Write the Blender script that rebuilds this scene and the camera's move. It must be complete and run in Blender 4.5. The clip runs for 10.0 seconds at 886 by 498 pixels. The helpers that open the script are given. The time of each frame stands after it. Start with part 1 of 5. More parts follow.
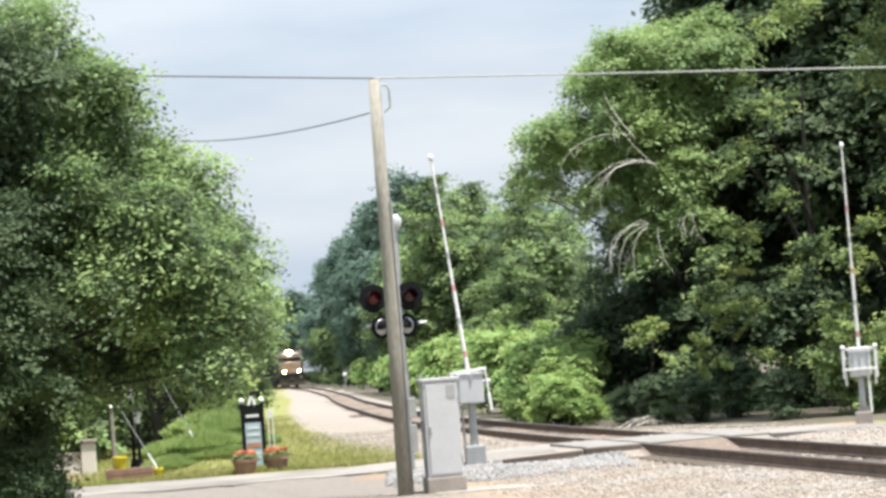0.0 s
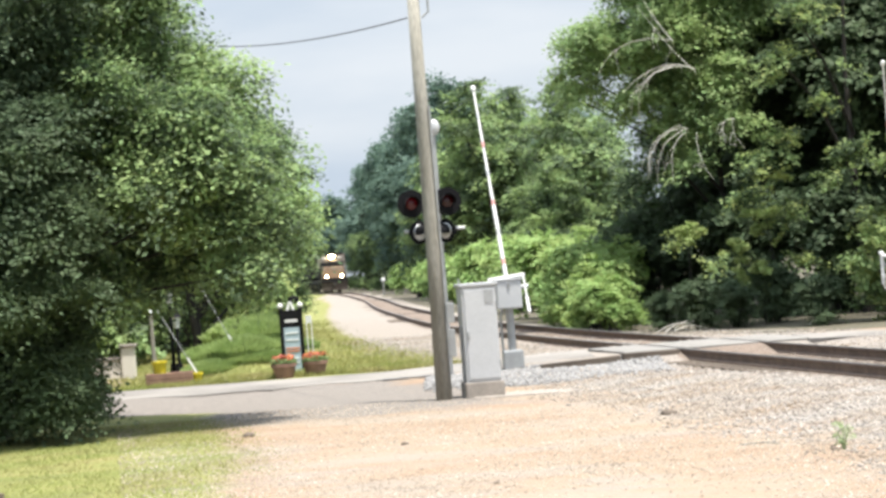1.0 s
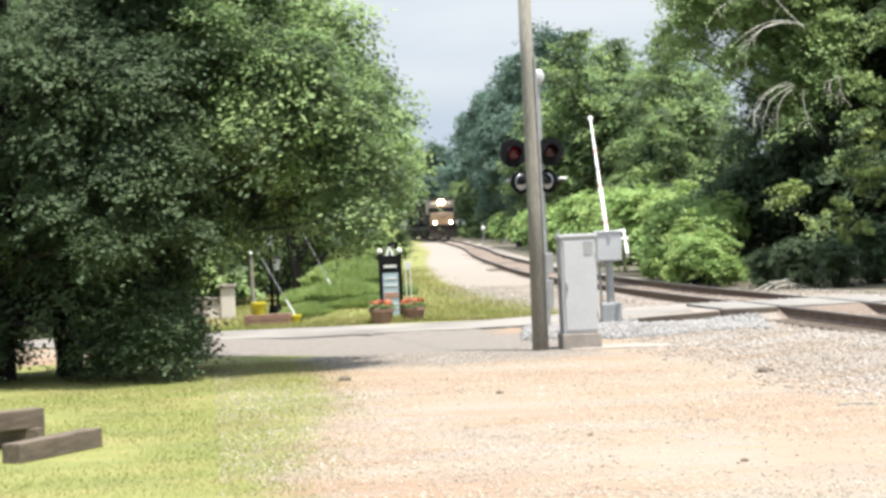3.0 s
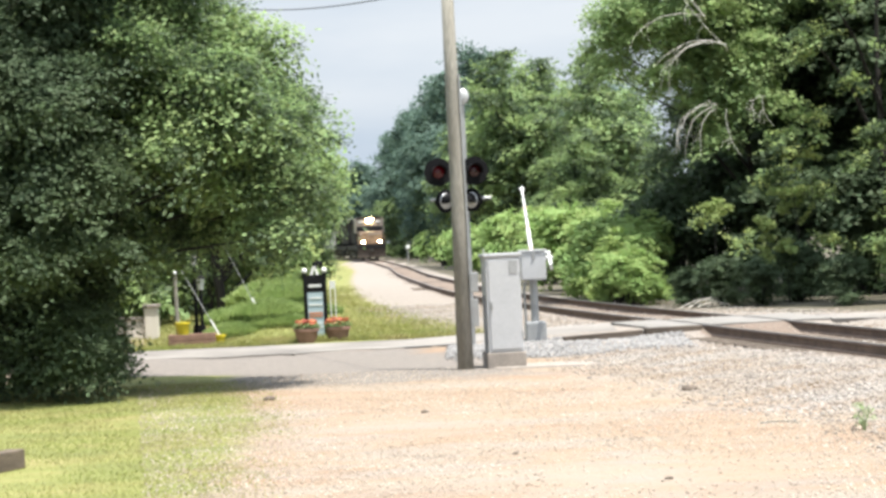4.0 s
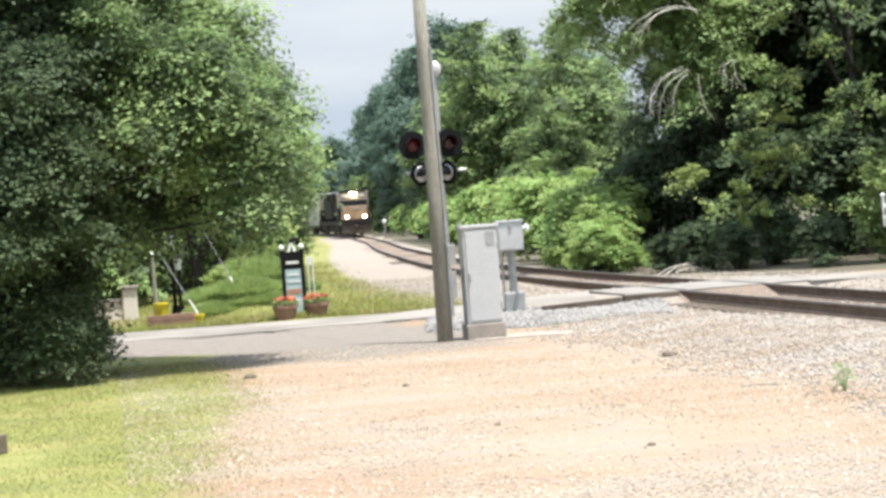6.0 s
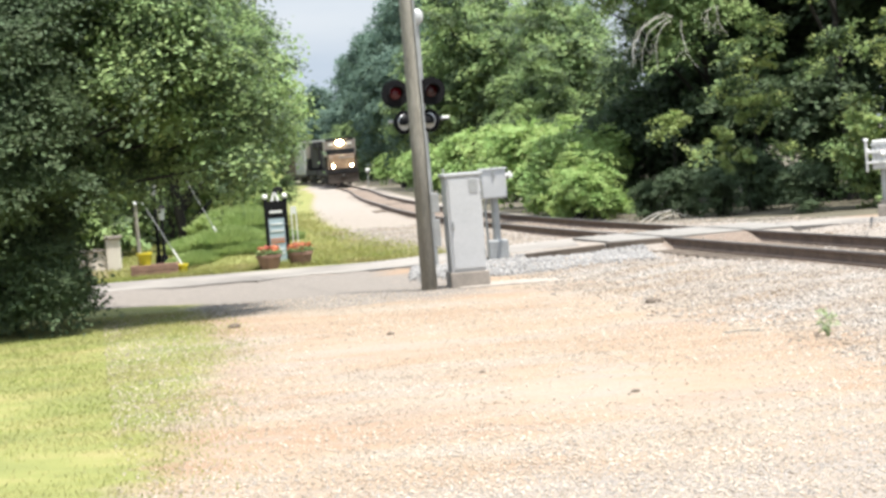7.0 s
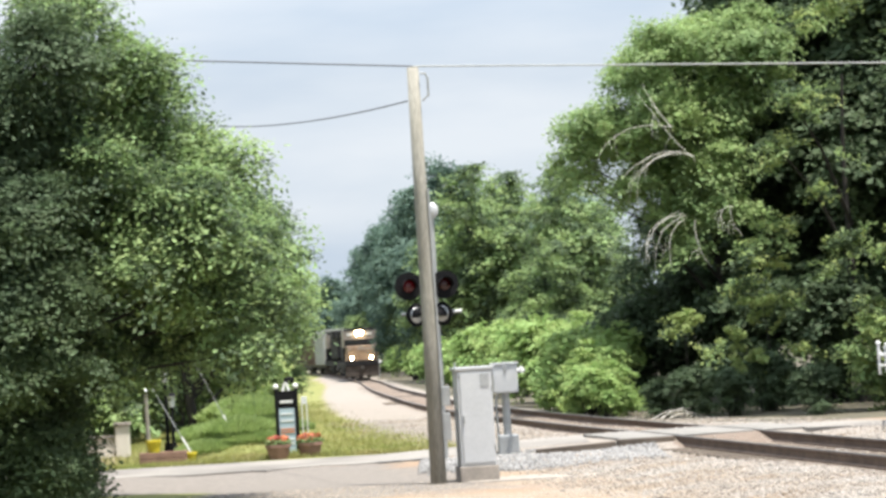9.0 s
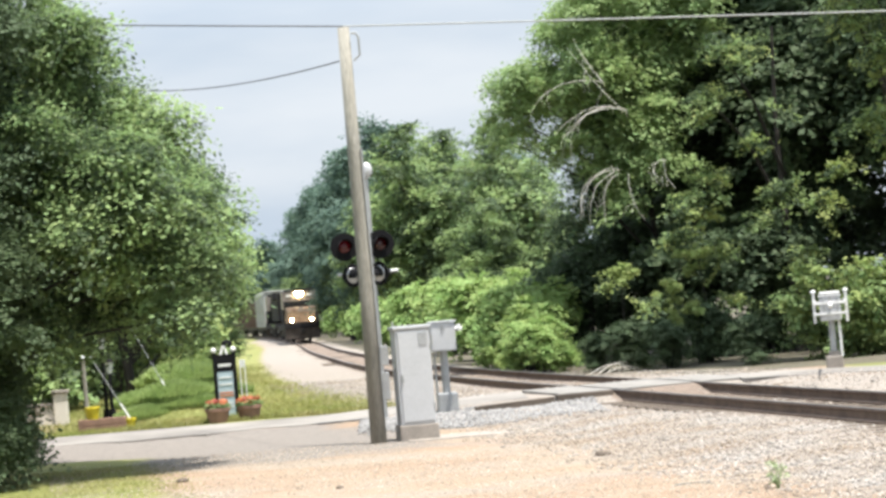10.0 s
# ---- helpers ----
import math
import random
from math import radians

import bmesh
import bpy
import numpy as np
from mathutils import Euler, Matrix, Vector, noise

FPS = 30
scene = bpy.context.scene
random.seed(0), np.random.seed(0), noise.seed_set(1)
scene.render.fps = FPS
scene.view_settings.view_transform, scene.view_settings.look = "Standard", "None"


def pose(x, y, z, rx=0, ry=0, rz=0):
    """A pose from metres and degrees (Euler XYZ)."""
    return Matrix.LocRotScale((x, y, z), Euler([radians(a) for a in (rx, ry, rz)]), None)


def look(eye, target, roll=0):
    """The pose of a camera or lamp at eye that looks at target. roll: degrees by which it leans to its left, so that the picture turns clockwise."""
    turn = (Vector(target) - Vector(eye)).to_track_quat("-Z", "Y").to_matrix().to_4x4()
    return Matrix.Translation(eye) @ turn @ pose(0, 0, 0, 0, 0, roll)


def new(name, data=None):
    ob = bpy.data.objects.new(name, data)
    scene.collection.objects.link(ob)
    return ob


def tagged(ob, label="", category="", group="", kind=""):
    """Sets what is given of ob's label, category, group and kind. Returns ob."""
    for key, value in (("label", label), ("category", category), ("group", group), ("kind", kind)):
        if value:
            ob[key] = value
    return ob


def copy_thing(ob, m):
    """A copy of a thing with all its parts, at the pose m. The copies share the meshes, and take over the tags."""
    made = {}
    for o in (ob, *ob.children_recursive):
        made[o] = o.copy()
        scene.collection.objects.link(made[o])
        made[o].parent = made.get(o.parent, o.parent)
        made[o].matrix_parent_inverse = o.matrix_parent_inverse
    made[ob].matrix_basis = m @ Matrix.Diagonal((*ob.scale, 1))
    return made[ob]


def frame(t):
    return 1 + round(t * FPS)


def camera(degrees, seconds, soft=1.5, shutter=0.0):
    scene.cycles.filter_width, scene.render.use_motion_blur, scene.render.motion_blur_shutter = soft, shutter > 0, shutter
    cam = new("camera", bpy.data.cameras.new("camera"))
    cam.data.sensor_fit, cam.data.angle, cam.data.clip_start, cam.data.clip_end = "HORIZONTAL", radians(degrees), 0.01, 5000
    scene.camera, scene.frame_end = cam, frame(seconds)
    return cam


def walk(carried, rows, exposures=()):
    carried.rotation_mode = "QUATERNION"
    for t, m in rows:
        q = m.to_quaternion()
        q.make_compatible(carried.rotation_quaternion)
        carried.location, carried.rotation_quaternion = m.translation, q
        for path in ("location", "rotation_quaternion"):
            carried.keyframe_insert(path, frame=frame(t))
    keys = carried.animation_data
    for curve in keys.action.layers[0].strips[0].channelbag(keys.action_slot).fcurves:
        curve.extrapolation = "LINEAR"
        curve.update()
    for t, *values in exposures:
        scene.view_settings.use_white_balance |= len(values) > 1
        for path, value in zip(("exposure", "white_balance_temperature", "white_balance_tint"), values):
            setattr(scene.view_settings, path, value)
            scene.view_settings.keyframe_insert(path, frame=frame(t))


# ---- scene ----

EYE = 2.0
cam = camera(22.0, 10.0, soft=3.1)
ROWS = [
    (0.0, 92.814, 4.36, -0.299),
    (0.5, 91.563, 4.259, -0.024),
    (1.0, 90.507, 4.346, 0.661),
    (1.5, 90.058, 4.392, 1.644),
    (2.0, 89.056, 3.435, 0.427),
    (2.5, 88.938, 2.919, 2.612),
    (2.7, 89.109, 2.6, 3.424),
    (3.8, 89.71, 2.64, 1.548),
    (4.0, 89.767, 2.698, 1.292),
    (4.5, 89.234, 3.175, 1.106),
    (5.0, 88.544, 3.59, 1.385),
    (5.2, 88.657, 3.793, 1.426),
    (6.3, 89.072, 4.474, 0.426),
    (6.5, 88.505, 4.542, 0.292),
    (7.0, 87.711, 4.676, 0.268),
    (7.5, 88.064, 4.198, -0.142),
    (8.0, 89.76, 3.68, -0.186),
    (8.5, 91.827, 3.351, 0.387),
    (9.0, 92.588, 3.453, 0.569),
    (9.5, 91.583, 4.135, -1.459),
    (10.0, 91.445, 4.815, -1.013),
]
walk(cam, [(t, pose(0, 0, EYE, rx, ry, rz)) for t, rx, ry, rz in ROWS])

# ---- light ----
SUN_TO = Vector((0.20, -0.17, 0.965)).normalized()   # towards the sun
SUN_EL, SUN_AZ = math.asin(SUN_TO.z), math.atan2(SUN_TO.x, SUN_TO.y)
EXPOSURE = 1.12
scene.view_settings.exposure = EXPOSURE

world = bpy.data.worlds.new("sky")
scene.world = world
world.use_nodes = True


def sky_nodes():
    nt = world.node_tree
    nt.nodes.clear()
    out = nt.nodes.new("ShaderNodeOutputWorld")
    bg = nt.nodes.new("ShaderNodeBackground")
    sky = nt.nodes.new("ShaderNodeTexSky")
    sky.sky_type = "NISHITA"
    sky.sun_disc = False
    sky.sun_elevation, sky.sun_rotation = SUN_EL, SUN_AZ
    sky.dust_density = 3.0
    co = nt.nodes.new("ShaderNodeTexCoord")
    mp = nt.nodes.new("ShaderNodeMapping")
    mp.inputs["Scale"].default_value = (2.2, 2.2, 9.0)
    nz = nt.nodes.new("ShaderNodeTexNoise")
    nz.inputs["Scale"].default_value = 1.6
    nz.inputs["Detail"].default_value = 7
    nz.inputs["Roughness"].default_value = 0.5
    rp = nt.nodes.new("ShaderNodeValToRGB")
    rp.color_ramp.elements[0].position, rp.color_ramp.elements[0].color = 0.34, (4.9, 6.0, 7.4, 1)
    rp.color_ramp.elements[1].position, rp.color_ramp.elements[1].color = 0.66, (7.8, 8.3, 8.9, 1)
    mix = nt.nodes.new("ShaderNodeMix")
    mix.data_type = "RGBA"
    mix.inputs["Factor"].default_value = 0.88
    nt.links.new(co.outputs["Generated"], mp.inputs["Vector"])
    nt.links.new(mp.outputs["Vector"], nz.inputs["Vector"])
    nt.links.new(nz.outputs["Fac"], rp.inputs["Fac"])
    nt.links.new(sky.outputs["Color"], mix.inputs["A"])
    nt.links.new(rp.outputs["Color"], mix.inputs["B"])
    nt.links.new(mix.outputs["Result"], bg.inputs["Color"])
    # a cloud cover is brighter overhead than at the horizon
    sep = nt.nodes.new("ShaderNodeSeparateXYZ")
    nt.links.new(co.outputs["Generated"], sep.inputs["Vector"])
    up = nt.nodes.new("ShaderNodeMapRange")
    up.inputs["From Min"].default_value, up.inputs["From Max"].default_value = 0.12, 1.0
    up.inputs["To Min"].default_value, up.inputs["To Max"].default_value = 0.052, 0.15
    nt.links.new(sep.outputs["Z"], up.inputs["Value"])
    nt.links.new(up.outputs["Result"], bg.inputs["Strength"])
    nt.links.new(bg.outputs["Background"], out.inputs["Surface"])


sky_nodes()
sun = new("sun", bpy.data.lights.new("sun", "SUN"))
sun.data.energy, sun.data.angle, sun.data.color = 4.8, radians(0.8), (1.0, 0.955, 0.885)
sun.matrix_world = look(SUN_TO * 60, (0, 0, 0))


# ---- materials ----
def material(name, base, rough=0.8, metal=0.0, vary=0.25, scale=6.0, fine=60.0, bump=0.2, second=None, island=0.0, emit=None,
             translucent=0.0, stretch=(1, 1, 1), hue=0.0, gloss=0.5):
    """A surface with broad stains, fine grain and relief; second is the stain colour."""
    m = bpy.data.materials.new(name)
    m.use_nodes = True
    nt = m.node_tree
    b = nt.nodes["Principled BSDF"]
    b.inputs["Roughness"].default_value, b.inputs["Metallic"].default_value = rough, metal
    b.inputs["Specular IOR Level"].default_value = gloss
    co = nt.nodes.new("ShaderNodeTexCoord")
    mp = nt.nodes.new("ShaderNodeMapping")
    mp.inputs["Scale"].default_value = stretch
    nt.links.new(co.outputs["Object"], mp.inputs["Vector"])
    broad = nt.nodes.new("ShaderNodeTexNoise")
    broad.inputs["Scale"].default_value, broad.inputs["Detail"].default_value = scale, 5
    grain = nt.nodes.new("ShaderNodeTexNoise")
    grain.inputs["Scale"].default_value, grain.inputs["Detail"].default_value = fine, 3
    for n in (broad, grain):
        nt.links.new(mp.outputs["Vector"], n.inputs["Vector"])
    ramp = nt.nodes.new("ShaderNodeValToRGB")
    second = second or tuple(c * (1 - vary) for c in base)
    ramp.color_ramp.elements[0].position, ramp.color_ramp.elements[0].color = 0.35, (*second, 1)
    ramp.color_ramp.elements[1].position, ramp.color_ramp.elements[1].color = 0.62, (*base, 1)
    nt.links.new(broad.outputs["Fac"], ramp.inputs["Fac"])
    hsv = nt.nodes.new("ShaderNodeHueSaturation")
    nt.links.new(ramp.outputs["Color"], hsv.inputs["Color"])
    rng = nt.nodes.new("ShaderNodeMapRange")
    rng.inputs["From Min"].default_value, rng.inputs["From Max"].default_value = 0.25, 0.75
    rng.inputs["To Min"].default_value, rng.inputs["To Max"].default_value = 1 - vary * 0.7, 1 + vary * 0.7
    nt.links.new(grain.outputs["Fac"], rng.inputs["Value"])
    value = rng.outputs["Result"]
    if island:
        geo = nt.nodes.new("ShaderNodeNewGeometry")
        r2 = nt.nodes.new("ShaderNodeMapRange")
        r2.inputs["To Min"].default_value, r2.inputs["To Max"].default_value = 1 - island, 1 + island
        nt.links.new(geo.outputs["Random Per Island"], r2.inputs["Value"])
        mul = nt.nodes.new("ShaderNodeMath")
        mul.operation = "MULTIPLY"
        nt.links.new(value, mul.inputs[0])
        nt.links.new(r2.outputs["Result"], mul.inputs[1])
        value = mul.outputs["Value"]
        if hue:
            r3 = nt.nodes.new("ShaderNodeMapRange")
            r3.inputs["To Min"].default_value, r3.inputs["To Max"].default_value = 0.5 - hue, 0.5 + hue
            nt.links.new(geo.outputs["Random Per Island"], r3.inputs["Value"])
            nt.links.new(r3.outputs["Result"], hsv.inputs["Hue"])
    nt.links.new(value, hsv.inputs["Value"])
    nt.links.new(hsv.outputs["Color"], b.inputs["Base Color"])
    if bump:
        bp = nt.nodes.new("ShaderNodeBump")
        bp.inputs["Strength"].default_value, bp.inputs["Distance"].default_value = bump, 0.02
        nt.links.new(grain.outputs["Fac"], bp.inputs["Height"])
        nt.links.new(bp.outputs["Normal"], b.inputs["Normal"])
    if emit:
        b.inputs["Emission Color"].default_value = (*emit[:3], 1)
        b.inputs["Emission Strength"].default_value = emit[3]
    if translucent:
        tr = nt.nodes.new("ShaderNodeBsdfTranslucent")
        nt.links.new(hsv.outputs["Color"], tr.inputs["Color"])
        mx = nt.nodes.new("ShaderNodeMixShader")
        mx.inputs["Fac"].default_value = translucent
        nt.links.new(b.outputs["BSDF"], mx.inputs[1])
        nt.links.new(tr.outputs["BSDF"], mx.inputs[2])
        nt.links.new(mx.outputs["Shader"], nt.nodes["Material Output"].inputs["Surface"])
    return m


def leaf_material(name, base, second):
    return material(name, base, rough=0.7, gloss=0.3, vary=0.2, scale=0.55, fine=5.0, bump=0, second=second, island=0.17, translucent=0.42, hue=0.015)


LEAF = leaf_material("leaf_green", (0.275, 0.368, 0.145), (0.19, 0.275, 0.115))
# darker leaf tone; shade of the wood and verge trees is put into it
LEAF_DARK_SHADED = leaf_material("leaf_dark_shaded", (0.1, 0.142, 0.069), (0.068, 0.102, 0.054))
# aerial haze is mixed into the far trees' leaf colour
LEAF_HAZE = leaf_material("leaf_haze", (0.12, 0.185, 0.14), (0.085, 0.14, 0.11))
LEAF_VINE = leaf_material("leaf_vine", (0.31, 0.41, 0.14), (0.22, 0.33, 0.11))
LEAF_YELLOW = leaf_material("leaf_yellowish", (0.33, 0.39, 0.14), (0.23, 0.30, 0.10))
# bark is near black so trunks carry the hollow's shade in their colour
BARK = material("bark", (0.028, 0.024, 0.02), 0.95, vary=0.4, scale=3, fine=25, bump=0.6, stretch=(1, 1, 0.2))
DEAD = material("dead_wood", (0.72, 0.69, 0.62), 0.9, vary=0.3, scale=4, fine=40, bump=0.3)
POLE_WOOD = material("pole_wood", (0.265, 0.253, 0.22), 0.9, vary=0.5, scale=3.0, fine=30, bump=0.5, second=(0.195, 0.183, 0.15), stretch=(3, 3, 0.25))
RAIL_RUST = material("rail_rust", (0.15, 0.105, 0.08), 0.75, metal=0.3, vary=0.35, scale=4, fine=50)
RAIL_TOP = material("rail_top", (0.208, 0.184, 0.168), 0.4, metal=0.9, vary=0.2, scale=2, fine=40, bump=0.05)
TIE = material("tie_wood", (0.112, 0.088, 0.068), 0.95, vary=0.4, scale=3, fine=40, bump=0.5)
STONE = material("ballast_stone", (0.30, 0.277, 0.25), 0.9, vary=0.25, scale=0.8, fine=30, island=0.35, second=(0.24, 0.188, 0.14))
STONE_GREY = material("grey_stone", (0.215, 0.21, 0.205), 0.9, vary=0.25, scale=1.2, fine=30, island=0.4)
DRIVE_STONE = material("drive_stone", (0.30, 0.285, 0.265), 0.9, vary=0.2, scale=1.0, fine=30, island=0.25, second=(0.27, 0.24, 0.205))
PEBBLE = material("pebble", (0.40, 0.35, 0.29), 0.9, vary=0.25, scale=0.8, fine=30, island=0.36, second=(0.31, 0.25, 0.19))
ASPHALT = material("asphalt", (0.215, 0.198, 0.178), 0.9, vary=0.25, scale=0.5, fine=45, bump=0.3, second=(0.125, 0.113, 0.102))
CONCRETE = material("concrete", (0.272, 0.24, 0.208), 0.9, vary=0.25, scale=3, fine=40, bump=0.25)
PANEL = material("crossing_panel", (0.2, 0.188, 0.172), 0.9, vary=0.25, scale=1.5, fine=40, bump=0.2)
CABINET = material("cabinet_paint", (0.48, 0.488, 0.496), 0.45, metal=0.2, vary=0.08, scale=2.5, fine=30, bump=0.04)
GALV = material("galvanised_steel", (0.368, 0.376, 0.376), 0.5, metal=0.5, vary=0.15, scale=5, fine=40, bump=0.06)
WHITE_PAINT = material("white_paint", (0.624, 0.624, 0.608), 0.4, vary=0.08, scale=4, fine=30, bump=0.03)
SILVER = material("silver_paint", (0.496, 0.504, 0.504), 0.35, metal=0.6, vary=0.1, scale=5, fine=30, bump=0.03)
BLACK = material("black_paint", (0.009, 0.009, 0.010), 0.8, gloss=0.12, vary=0.2, scale=4, fine=30, bump=0.04)
RED_LENS = material("red_lens", (0.022, 0.004, 0.004), 0.15, vary=0.1, fine=80, bump=0.1, emit=(1.0, 0.03, 0.04, 0.003))
RED_LIT = material("red_lens_lit", (0.03, 0.004, 0.005), 0.15, vary=0.1, fine=80, bump=0.1, emit=(1.0, 0.03, 0.06, 0.012))
RED_BAND = material("red_band", (0.464, 0.24, 0.224), 0.45, vary=0.1, bump=0.03)
WIRE = material("cable", (0.07, 0.07, 0.07), 0.6, vary=0.2, bump=0)
WIRE_PALE = material("bare_cable", (0.336, 0.344, 0.336), 0.45, metal=0.4, vary=0.1, bump=0)
TERRACOTTA = material("terracotta", (0.24, 0.14, 0.104), 0.85, vary=0.25, scale=6, fine=50)
TIMBER = material("landscape_timber", (0.136, 0.104, 0.076), 0.95, vary=0.4, scale=3, fine=30, bump=0.6, stretch=(1, 6, 6))
SIGN_BLUE = material("sign_board", (0.336, 0.424, 0.464), 0.5, vary=0.08, scale=4, bump=0.02)
SIGN_ORANGE = material("sign_orange", (0.48, 0.176, 0.08), 0.5, vary=0.1, bump=0.02)
FLOWER_RED = material("flower_petal", (0.528, 0.16, 0.08), 0.6, vary=0.2, island=0.4, bump=0, hue=0.03, translucent=0.2)
YELLOW = material("yellow_plastic", (0.576, 0.464, 0.024), 0.45, vary=0.1, bump=0.03)
GLASS_WHITE = material("frosted_glass", (0.528, 0.544, 0.544), 0.3, vary=0.05, bump=0.02)
LOCO_BLACK = material("locomotive_black", (0.02, 0.019, 0.02), 0.85, gloss=0.15, vary=0.3, scale=1.5, fine=20, bump=0.05)
LOCO_PILOT = material("dusty_pilot", (0.085, 0.07, 0.06), 0.85, gloss=0.2, vary=0.35, scale=2.0, fine=20, bump=0.08)
# tan of the nose has the headlights' warm glow mixed in
LOCO_NOSE = material("locomotive_nose_glow", (0.17, 0.12, 0.085), 0.5, vary=0.25, scale=2.5, fine=20, bump=0.05, second=(0.12, 0.08, 0.055))
LOCO_CAB = material("locomotive_cab_paint", (0.20, 0.175, 0.155), 0.5, vary=0.2, scale=2, fine=20, bump=0.05)
LOCO_GLASS = material("cab_glass", (0.02, 0.022, 0.025), 0.08, vary=0.1, bump=0)
HEADLIGHT = material("headlight", (0.9, 0.8, 0.6), 0.3, vary=0, bump=0, emit=(1.0, 0.76, 0.40, 90.0))
DITCH = material("ditch_light", (0.9, 0.8, 0.6), 0.3, vary=0, bump=0, emit=(1.0, 0.80, 0.48, 45.0))
CAR_GREY = material("boxcar_grey", (0.352, 0.36, 0.352), 0.6, vary=0.15, scale=1.0, fine=10, bump=0.05)
CAR_RUST = material("hopper_rust", (0.128, 0.08, 0.064), 0.75, vary=0.35, scale=1.0, fine=12, bump=0.1)
TRUCK_STEEL = material("truck_steel", (0.04, 0.036, 0.032), 0.8, vary=0.3, bump=0.1)
TOWN = material("pale_render", (0.62, 0.57, 0.51), 0.85, vary=0.15, scale=1, bump=0.05)


def zone_material():
    """Soil, sand, grass and gravel, told apart by the areas stored on the sheet and roughened by noise."""
    m = bpy.data.materials.new("ground")
    m.use_nodes = True
    nt = m.node_tree
    b = nt.nodes["Principled BSDF"]
    b.inputs["Roughness"].default_value = 0.95
    co = nt.nodes.new("ShaderNodeTexCoord")

    mp = nt.nodes.new("ShaderNodeMapping")
    mp.inputs["Scale"].default_value = (0.45, 1.0, 1.0)
    nt.links.new(co.outputs["Object"], mp.inputs["Vector"])

    def noise_tex(scale, detail=5, rough=0.6):
        n = nt.nodes.new("ShaderNodeTexNoise")
        n.inputs["Scale"].default_value, n.inputs["Detail"].default_value, n.inputs["Roughness"].default_value = scale, detail, rough
        nt.links.new((mp if scale < 5 else co).outputs["Vector" if scale < 5 else "Object"], n.inputs["Vector"])
        return n.outputs["Fac"]

    def ramp(fac, *stops):
        r = nt.nodes.new("ShaderNodeValToRGB")
        r.color_ramp.elements[0].position, r.color_ramp.elements[0].color = stops[0][0], (*stops[0][1], 1)
        r.color_ramp.elements[1].position, r.color_ramp.elements[1].color = stops[-1][0], (*stops[-1][1], 1)
        for p, c in stops[1:-1]:
            r.color_ramp.elements.new(p).color = (*c, 1)
        nt.links.new(fac, r.inputs["Fac"])
        return r.outputs["Color"]

    def masked(name, ragged, a, c):
        at = nt.nodes.new("ShaderNodeAttribute")
        at.attribute_name = name
        ad = nt.nodes.new("ShaderNodeMath")
        ad.operation = "ADD"
        nt.links.new(at.outputs["Fac"], ad.inputs[0])
        nt.links.new(ragged, ad.inputs[1])
        mr = nt.nodes.new("ShaderNodeMapRange")
        mr.inputs["From Min"].default_value, mr.inputs["From Max"].default_value = 0.88, 1.12
        nt.links.new(ad.outputs["Value"], mr.inputs["Value"])
        mx = nt.nodes.new("ShaderNodeMix")
        mx.data_type = "RGBA"
        nt.links.new(mr.outputs["Result"], mx.inputs["Factor"])
        nt.links.new(a, mx.inputs["A"])
        nt.links.new(c, mx.inputs["B"])
        return mx.outputs["Result"]

    soil = ramp(noise_tex(0.5, 8, 0.7), (0.40, (0.20, 0.107, 0.05)), (0.5, (0.25, 0.172, 0.107)), (0.59, (0.25, 0.213, 0.167)))
    grit = ramp(noise_tex(22, 6, 0.85), (0.34, (0.11, 0.085, 0.06)), (0.66, (0.35, 0.275, 0.205)))
    mixg = nt.nodes.new("ShaderNodeMix")
    mixg.data_type = "RGBA"
    mixg.inputs["Factor"].default_value = 0.5
    nt.links.new(soil, mixg.inputs["A"])
    nt.links.new(grit, mixg.inputs["B"])
    gravel = ramp(noise_tex(16, 4, 0.8), (0.3, (0.155, 0.132, 0.112)), (0.7, (0.285, 0.25, 0.215)))
    turf = ramp(noise_tex(1.1, 8, 0.75), (0.3, (0.098, 0.116, 0.03)), (0.52, (0.165, 0.172, 0.045)), (0.72, (0.25, 0.205, 0.088)))
    # brown wood floor, with the hollow's shade put into its colour
    shaded_floor = ramp(noise_tex(3.5, 6, 0.8), (0.3, (0.05, 0.045, 0.03)), (0.7, (0.11, 0.095, 0.06)))
    ragged = noise_tex(1.6, 6, 0.7)
    col = masked("gravel", ragged, mixg.outputs["Result"], gravel)
    stain = ramp(noise_tex(12, 5, 0.8), (0.3, (0.105, 0.078, 0.06)), (0.7, (0.2, 0.152, 0.118)))
    col = masked("rust_dust", ragged, col, stain)
    dust = ramp(noise_tex(9, 6, 0.8), (0.3, (0.11, 0.097, 0.085)), (0.7, (0.205, 0.18, 0.157)))
    col = masked("road_dust", ragged, col, dust)
    col = masked("turf", ragged, col, turf)
    col = masked("shaded_floor", ragged, col, shaded_floor)
    nt.links.new(col, b.inputs["Base Color"])
    bp = nt.nodes.new("ShaderNodeBump")
    bp.inputs["Strength"].default_value, bp.inputs["Distance"].default_value = 0.5, 0.04
    nt.links.new(noise_tex(24, 4, 0.8), bp.inputs["Height"])
    nt.links.new(bp.outputs["Normal"], b.inputs["Normal"])
    return m


GROUND = zone_material()


# ---- mesh helpers ----
def mesh_of(name, bm, mat, smooth=False):
    me = bpy.data.meshes.new(name)
    bm.normal_update()
    bm.to_mesh(me)
    bm.free()
    if mat:
        me.materials.append(mat)
    if smooth:
        me.shade_smooth()
    return me


def part(name, bm, mat, parent=None, label="", smooth=False):
    ob = new(name, mesh_of(name, bm, mat, smooth))
    if parent:
        ob.parent = parent
    if label:
        tagged(ob, label)
    return ob


def thing(name, m, label, category, group="", kind=""):
    ob = new(name)
    ob.matrix_world = m
    return tagged(ob, label, category, group, kind)


